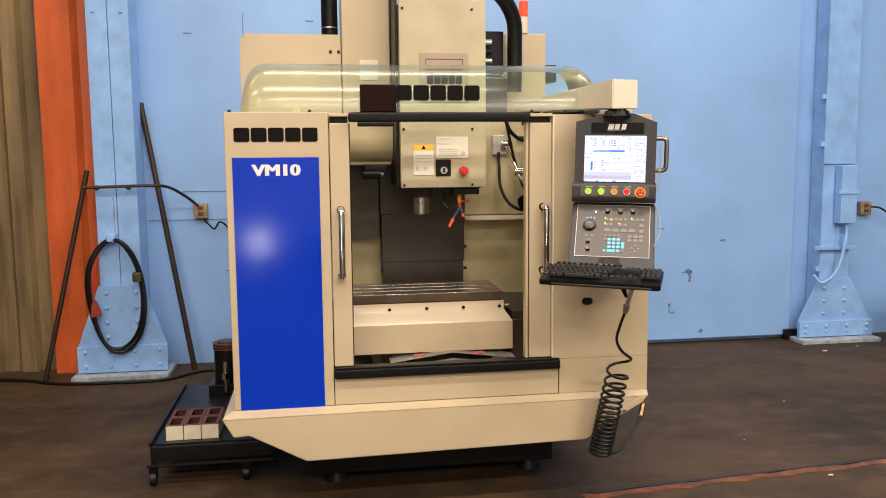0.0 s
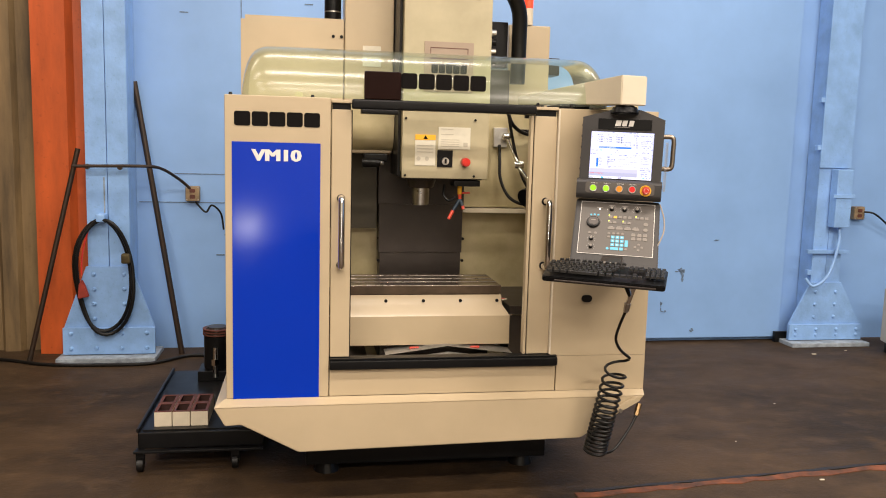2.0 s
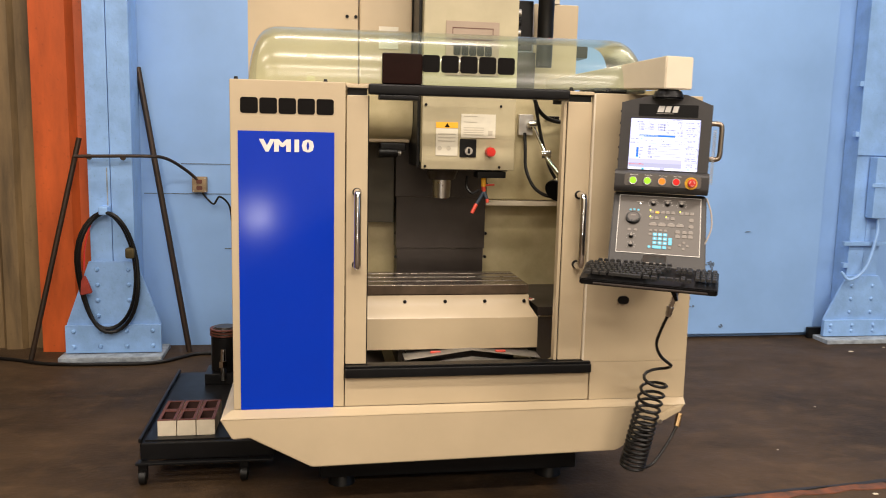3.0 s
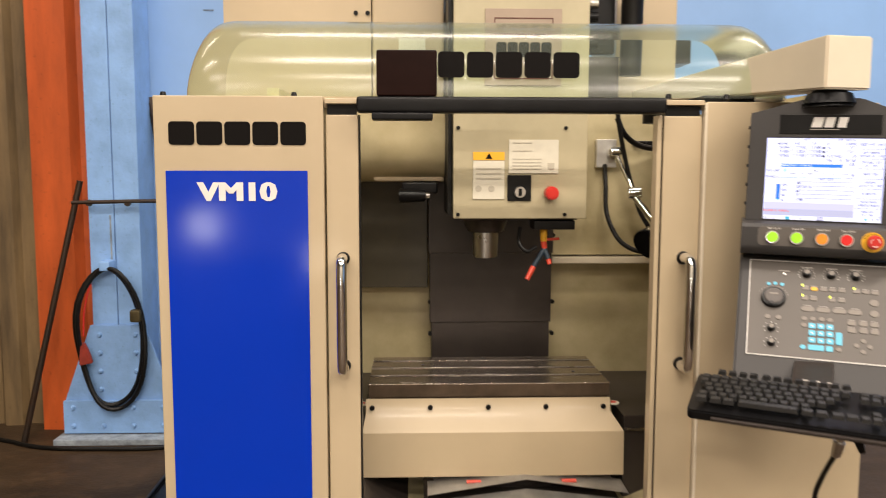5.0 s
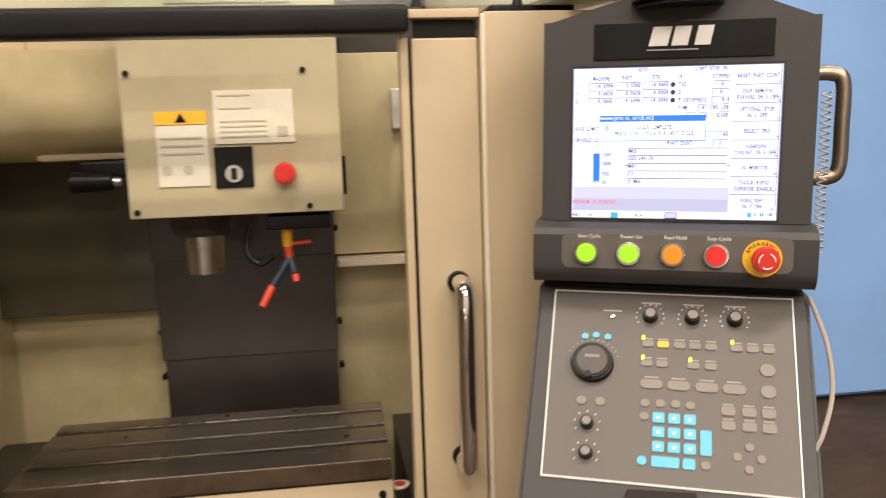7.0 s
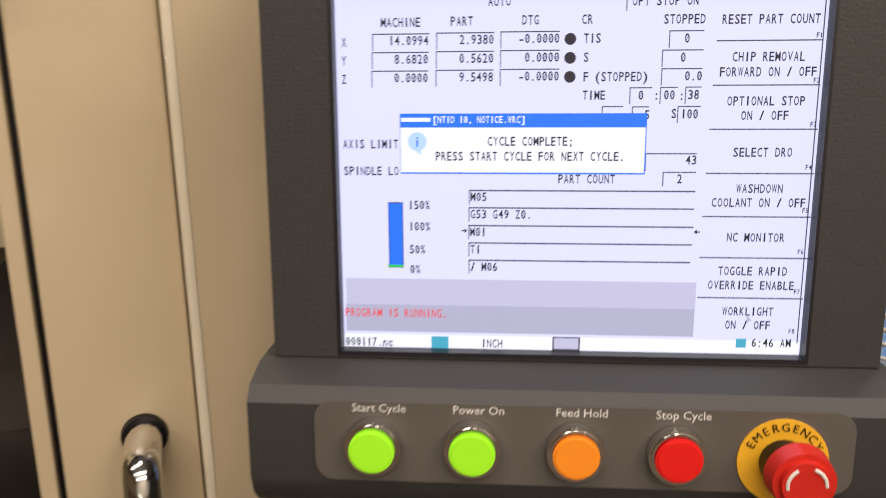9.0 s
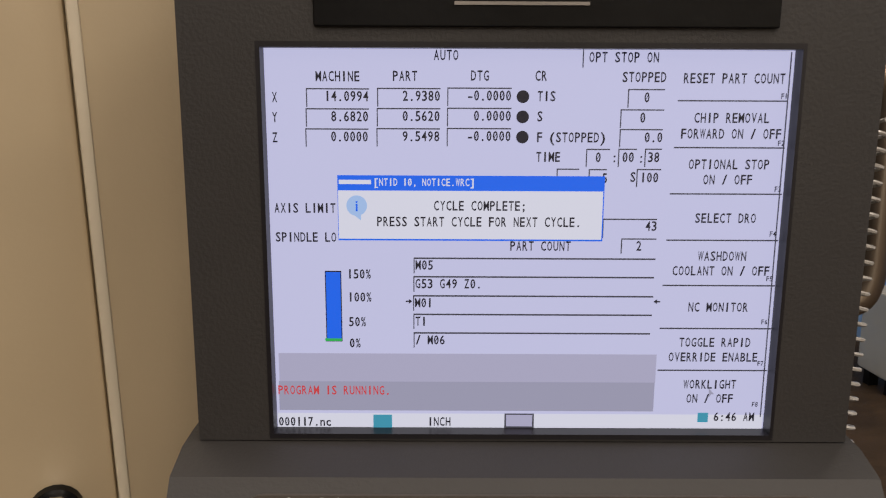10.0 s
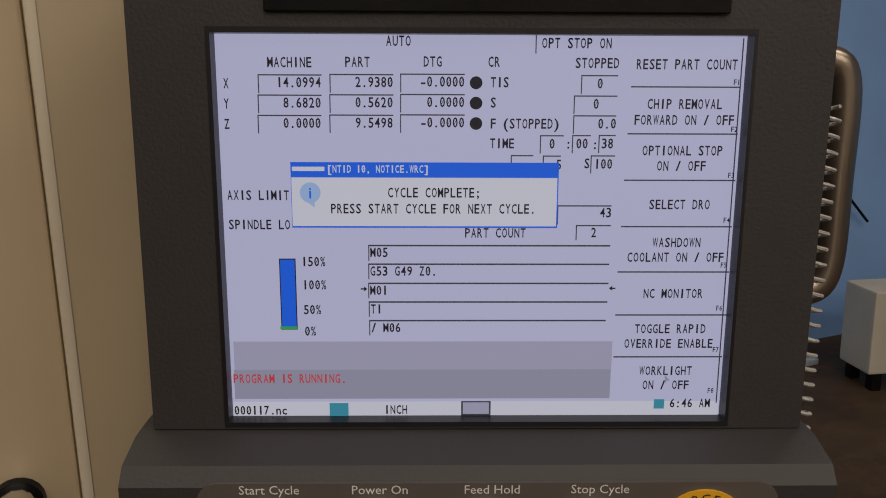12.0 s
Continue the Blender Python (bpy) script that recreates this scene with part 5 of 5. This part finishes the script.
frame_box(0.0744, 0.1488, 0.1946, h=0.046)
say('8.6820', 0.1942, 0.168, "RIGHT")
frame_box(0.2093, 0.1471, 0.33, h=0.046)
say('0.5620', 0.3299, 0.1663, "RIGHT")
frame_box(0.3427, 0.1454, 0.4649, h=0.046)
say('0.0000', 0.4651, 0.1646, "RIGHT")
dot(0.4865, 0.1671)
say('Z', 0.0152, 0.2213, "CENTER")
frame_box(0.073, 0.1985, 0.1937, h=0.046)
say('0.0000', 0.1934, 0.2179, "RIGHT")
frame_box(0.2086, 0.1968, 0.3298, h=0.046)
say('9.5498', 0.3298, 0.2163, "RIGHT")
frame_box(0.3426, 0.1953, 0.4654, h=0.046)
say('-0.0000', 0.4656, 0.2147, "RIGHT")
dot(0.4871, 0.2173)
say('TIS', 0.5124, 0.1158, "LEFT")
say('S', 0.5132, 0.1654, "LEFT")
say('F (STOPPED)', 0.5139, 0.217, "LEFT")
frame_box(0.6845, 0.097, 0.7539, h=0.046)
say('0', 0.7205, 0.1172, "CENTER")
frame_box(0.6722, 0.1468, 0.7548, h=0.046)
say('0', 0.7147, 0.1671, "CENTER")
frame_box(0.6726, 0.1955, 0.7545, h=0.046)
say('0.0', 0.7554, 0.2156, "RIGHT")
say('TIME', 0.5136, 0.2662, "LEFT")
frame_box(0.6104, 0.2454, 0.6557, h=0.046)
say('0', 0.6336, 0.2664, "CENTER")
frame_box(0.672, 0.2447, 0.7077, h=0.046)
say('00', 0.6911, 0.2657, "CENTER")
frame_box(0.7229, 0.2441, 0.7554, h=0.046)
say('38', 0.7399, 0.2652, "CENTER")
say(':', 0.665, 0.266, "CENTER")
say(':', 0.7161, 0.2669, "CENTER")
frame_box(0.7094, 0.2954, 0.7563, h=0.046)
say('S', 0.7025, 0.3155, "CENTER")
say('100', 0.7342, 0.3166, "CENTER")
frame_box(0.5552, 0.2956, 0.5986, h=0.02)
frame_box(0.617, 0.2964, 0.6518, h=0.02)
say('5', 0.6481, 0.3189, "CENTER")
say('AXIS LIMIT', 0.0091, 0.3996, "LEFT")
say('SPINDLE LO', 0.0098, 0.475, "LEFT")
frame_box(0.6488, 0.4231, 0.7546, h=0.05)
say('43', 0.7553, 0.4412, "RIGHT")
say('PART COUNT', 0.4685, 0.495, "LEFT")
frame_box(0.6868, 0.4742, 0.7554, h=0.04)
say('2', 0.7218, 0.4931, "CENTER")
bar(0.1328, 0.6494, 0.3156, 0.4818, SCREEN_BLUE, 0.0047, "notice_frame")
bar(0.1341, 0.647, 0.354, 0.4774, SCREEN_PALE, 0.005, "notice_face")
bar(0.1358, 0.1979, 0.3269, 0.3377, SCREEN_PALE, 0.0049, "title_bar")
say('[NTID 10, NOTICE.WRC]', 0.2033, 0.3319, "LEFT", 0.0059, SCREEN_PALE, 0.0049)
badge(0.17, 0.3924)
say('CYCLE COMPLETE;', 0.3184, 0.3911, "LEFT", d=0.0053)
say('PRESS START CYCLE FOR NEXT CYCLE.', 0.2083, 0.4326, "LEFT", d=0.0053)
bar(0.1053, 0.1386, 0.5643, 0.7551, SCREEN_INK, 0.0042, "load_frame")
bar(0.1074, 0.1366, 0.5672, 0.7459, SCREEN_BLUE, 0.0045, "load_bar")
bar(0.1042, 0.1376, 0.746, 0.7536, SCREEN_GREEN, 0.0045, "load_level")
say('150%', 0.1491, 0.5714, "LEFT")
say('100%', 0.15, 0.633, "LEFT")
say('50%', 0.1509, 0.6998, "LEFT")
say('0%', 0.152, 0.7582, "LEFT")
frame_box(0.2804, 0.5275, 0.7562, h=0.042)
say('M05', 0.2836, 0.5467, "LEFT")
frame_box(0.2801, 0.5766, 0.7559, h=0.042)
say('G53 G49 Z0.', 0.2832, 0.5961, "LEFT")
frame_box(0.2797, 0.6277, 0.7567, h=0.042)
say('M01', 0.2829, 0.6474, "LEFT")
frame_box(0.2804, 0.6778, 0.7563, h=0.042)
say('T1', 0.2836, 0.6977, "LEFT")
frame_box(0.2811, 0.7284, 0.7548, h=0.042)
say('/ M06', 0.2844, 0.7484, "LEFT")
pointer(0.2707, 0.6444, 1)
pointer(0.7652, 0.6418, -1)
say('PROGRAM IS RUNNING.', 0.0059, 0.8898, "LEFT", m=SCREEN_RED)
say('000117.nc', 0.0052, 0.9791, "LEFT")
say('INCH', 0.3343, 0.9774, "CENTER")
say('6:46 AM', 0.9789, 0.9592, "RIGHT")
bar(0.1994, 0.2378, 0.9597, 0.9984, SCREEN_TEAL, 0.0045, "key_icon")
bar(0.4676, 0.5281, 0.9547, 0.9967, SCREEN_LINE, 0.0043, "board_icon")
bar(0.471, 0.5245, 0.9579, 0.9903, SCREEN_GREY, 0.0045, "board_icon_face")
bar(0.863, 0.884, 0.9496, 0.9755, SCREEN_TEAL, 0.0045, "net_icon")
bar(0.0092, 0.7715, 0.7881, 0.8647, SCREEN_GREY, 0.0041, "band")
bar(0.0078, 0.7711, 0.8662, 0.9464, SCREEN_GREY2, 0.0042, "band")
bar(0.0037, 0.9963, 0.9566, 0.9967, SCREEN_PALE, 0.0041, "band")
bar(0.7796, 0.9885, 0.1233, 0.1263, SCREEN_LINE, name="rule")
bar(0.778, 0.9903, 0.2393, 0.2423, SCREEN_LINE, name="rule")
bar(0.7762, 0.9932, 0.3565, 0.3595, SCREEN_LINE, name="rule")
bar(0.7755, 0.9939, 0.4764, 0.4794, SCREEN_LINE, name="rule")
bar(0.7736, 0.9956, 0.5962, 0.5992, SCREEN_LINE, name="rule")
bar(0.7736, 0.997, 0.7125, 0.7155, SCREEN_LINE, name="rule")
bar(0.7747, 0.9958, 0.8282, 0.8312, SCREEN_LINE, name="rule")
say('RESET PART COUNT', 0.8832, 0.0697, "CENTER")
say('CHIP REMOVAL', 0.884, 0.1664, "CENTER")
say('FORWARD ON / OFF', 0.8849, 0.2057, "CENTER")
say('OPTIONAL STOP', 0.8856, 0.2822, "CENTER")
say('ON / OFF', 0.8854, 0.3208, "CENTER")
say('SELECT DRO', 0.8872, 0.4196, "CENTER")
say('WASHDOWN', 0.8866, 0.5187, "CENTER")
say('COOLANT ON / OFF', 0.8864, 0.5577, "CENTER")
say('NC MONITOR', 0.8867, 0.6549, "CENTER")
say('TOGGLE RAPID', 0.8858, 0.7509, "CENTER")
say('OVERRIDE ENABLE', 0.8844, 0.7916, "CENTER")
say('WORKLIGHT', 0.8823, 0.8676, "CENTER")
say('ON / OFF', 0.8842, 0.9076, "CENTER")
say('F1', 0.9867, 0.1123, "RIGHT", 0.0042)
say('F2', 0.9886, 0.2284, "RIGHT", 0.0042)
say('F3', 0.9902, 0.3443, "RIGHT", 0.0042)
say('F4', 0.9884, 0.46, "RIGHT", 0.0042)
say('F5', 0.9899, 0.5782, "RIGHT", 0.0042)
say('F6', 0.9878, 0.6945, "RIGHT", 0.0042)
say('F7', 0.9876, 0.8086, "RIGHT", 0.0042)
say('F8', 0.9839, 0.9236, "RIGHT", 0.0042)
cursor(0.8805, 0.8788)
bar(0.988, 0.9905, 0.006, 0.96, SCREEN_LINE, name="rule")

# ---------------------------------------------------------------- keyboard and its tray
KB = Matrix.Translation((1.263, 2.862, 1.523)) @ pose(0, 0, 0, 0, 0, -27.5) @ pose(0.0, -0.375, -0.423, 13, 1.0, 0)
tray = thing("keyboard_tray", "dark steel tray on a bracket below the console", "keyboard tray", KB)
part("plate", box(B(), -0.175, 0.19, -0.088, 0.09, -0.024, -0.017, 0.002), WAY, tray)
part("bracket", box(B(), -0.04, 0.04, 0.05, 0.24, -0.05, -0.0245, 0.003), WAY, tray)
part("clamp_lever", prism(B(), [(0.06, -0.024), (0.085, -0.024), (0.1, -0.085), (0.09, -0.088)], -0.02, 0.0, 0.002), BLACK, tray)
kb = thing("keyboard", "black full-size computer keyboard resting on the tray", "keyboard", KB)
bm = prism(B(), round_rect(-0.222, 0.222, -0.082, 0.082, 0.012), -0.0165, 0.004, 0.003)
bmesh.ops.transform(bm, matrix=pose(0, 0, -0.0125, 90), verts=bm.verts)
part("case", bm, BLACK, kb)
cap_mesh = {}


def keycap(x, y, w, d=0.0165):
    k = (round(w, 4), round(d, 4))
    if k not in cap_mesh:
        bm = B()
        r = bmesh.ops.create_cube(bm, size=1.0, matrix=Matrix.Diagonal((w, d, 0.008, 1)))
        for v in bm.verts:
            if v.co.z > 0:
                v.co.x *= 1 - 0.0045 / w
                v.co.y *= 0.74
        me = bpy.data.meshes.new("key")
        bm.to_mesh(me)
        bm.free()
        me.materials.append(KEYCAP)
        cap_mesh[k] = me
    ob = new("key", cap_mesh[k])
    ob.parent = kb
    ob.location = (x, y, 0.0085)
    return ob


U = 0.0186
for r, offs in enumerate((0.0, 0.0, 0.5, 0.75, 0.25)):
    y = 0.036 - r * U
    n = (15, 14, 13, 12, 11)[r]
    for k in range(n):
        keycap(-0.2 + offs * U + k * U, y, 0.0168)
for x, w in ((-0.197, 0.022), (-0.17, 0.022), (-0.146, 0.022), (-0.075, 0.108), (-0.005, 0.022), (0.02, 0.022), (0.047, 0.022), (0.071, 0.022)):
    keycap(x, 0.036 - 5 * U, w)
for k in range(12):
    keycap(-0.172 + k * 0.0205 + 0.004 * (k // 4), 0.064, 0.0168, 0.012)
for i in range(3):
    for j in (0, 1):
        keycap(0.093 + i * U, 0.036 - j * U, 0.0168)
    keycap(0.093 + i * U, 0.036 - 5 * U, 0.0168)
keycap(0.093 + U, 0.036 - 4 * U, 0.0168)
for i in range(4):
    for j in range(5):
        keycap(0.156 + i * 0.0176, 0.036 - j * U, 0.016)
part("badge_strip", box(B(), -0.03, 0.04, 0.074, 0.079, 0.005, 0.007, 0.0008), GREY_INK, kb)

# ---------------------------------------------------------------- air gun and coiled hose
ah = thing("air_hose", "black coiled air hose with a steel gun hanging from the tray", "air hose", (1.3, 2.9, 0.6))
H0 = Vector((1.3, 2.9, 0.6))
part("gun", cyl(B(), Vector((1.315, 2.76, 1.03)) - H0, Vector((1.3, 2.8, 0.925)) - H0, 0.012, 0.01, 14, 0.002), CHROME, ah, "bright steel air gun")
part("coupling", cyl(B(), Vector((1.3, 2.8, 0.925)) - H0, Vector((1.297, 2.81, 0.885)) - H0, 0.014, 0.011, 14, 0.002), STEEL, ah)
pts = [Vector(p) - H0 for p in smooth_line([(1.297, 2.81, 0.89), (1.29, 2.85, 0.82), (1.285, 2.87, 0.76), (1.31, 2.88, 0.71), (1.355, 2.88, 0.672)], 8)]
c0, c1 = Vector((1.315, 2.9, 0.66)), Vector((1.235, 2.92, 0.25))
turns, tot = 16, 16 * 12
for k in range(tot + 1):
    s = k / tot
    e = s ** 0.62
    a = 2 * math.pi * k / 12
    c = c0.lerp(c1, e)
    pts.append(c - H0 + Vector((0.047 * math.cos(a), 0.047 * math.sin(a), 0.006 * math.sin(a))))
pts += [Vector(p) - H0 for p in smooth_line([(1.28, 2.92, 0.235), (1.34, 2.95, 0.245), (1.42, 3.0, 0.31), (1.465, 3.02, 0.375)], 6)]
part("coil", tube(B(), pts, 0.0062, 8), RUBBER, ah)
part("fitting", cyl(B(), Vector((1.46, 3.015, 0.37)) - H0, Vector((1.478, 3.03, 0.42)) - H0, 0.012, n=6), mat("brass", (0.26, 0.17, 0.08), 0.35, 0.9, vary=0.2, scale=20), ah, "brass hose fitting")
part("mount_plate", prism(B(), [(0.06, -0.22), (0.17, -0.16), (0.175, -0.14), (0.15, -0.145), (0.06, -0.19)], 0.105, 0.125, 0.002), CREAM, ah)
part("mount_bolt", cyl(B(), (0.078, 0.105, -0.2), (0.078, 0.095, -0.2), 0.01, n=6), STEEL, ah)
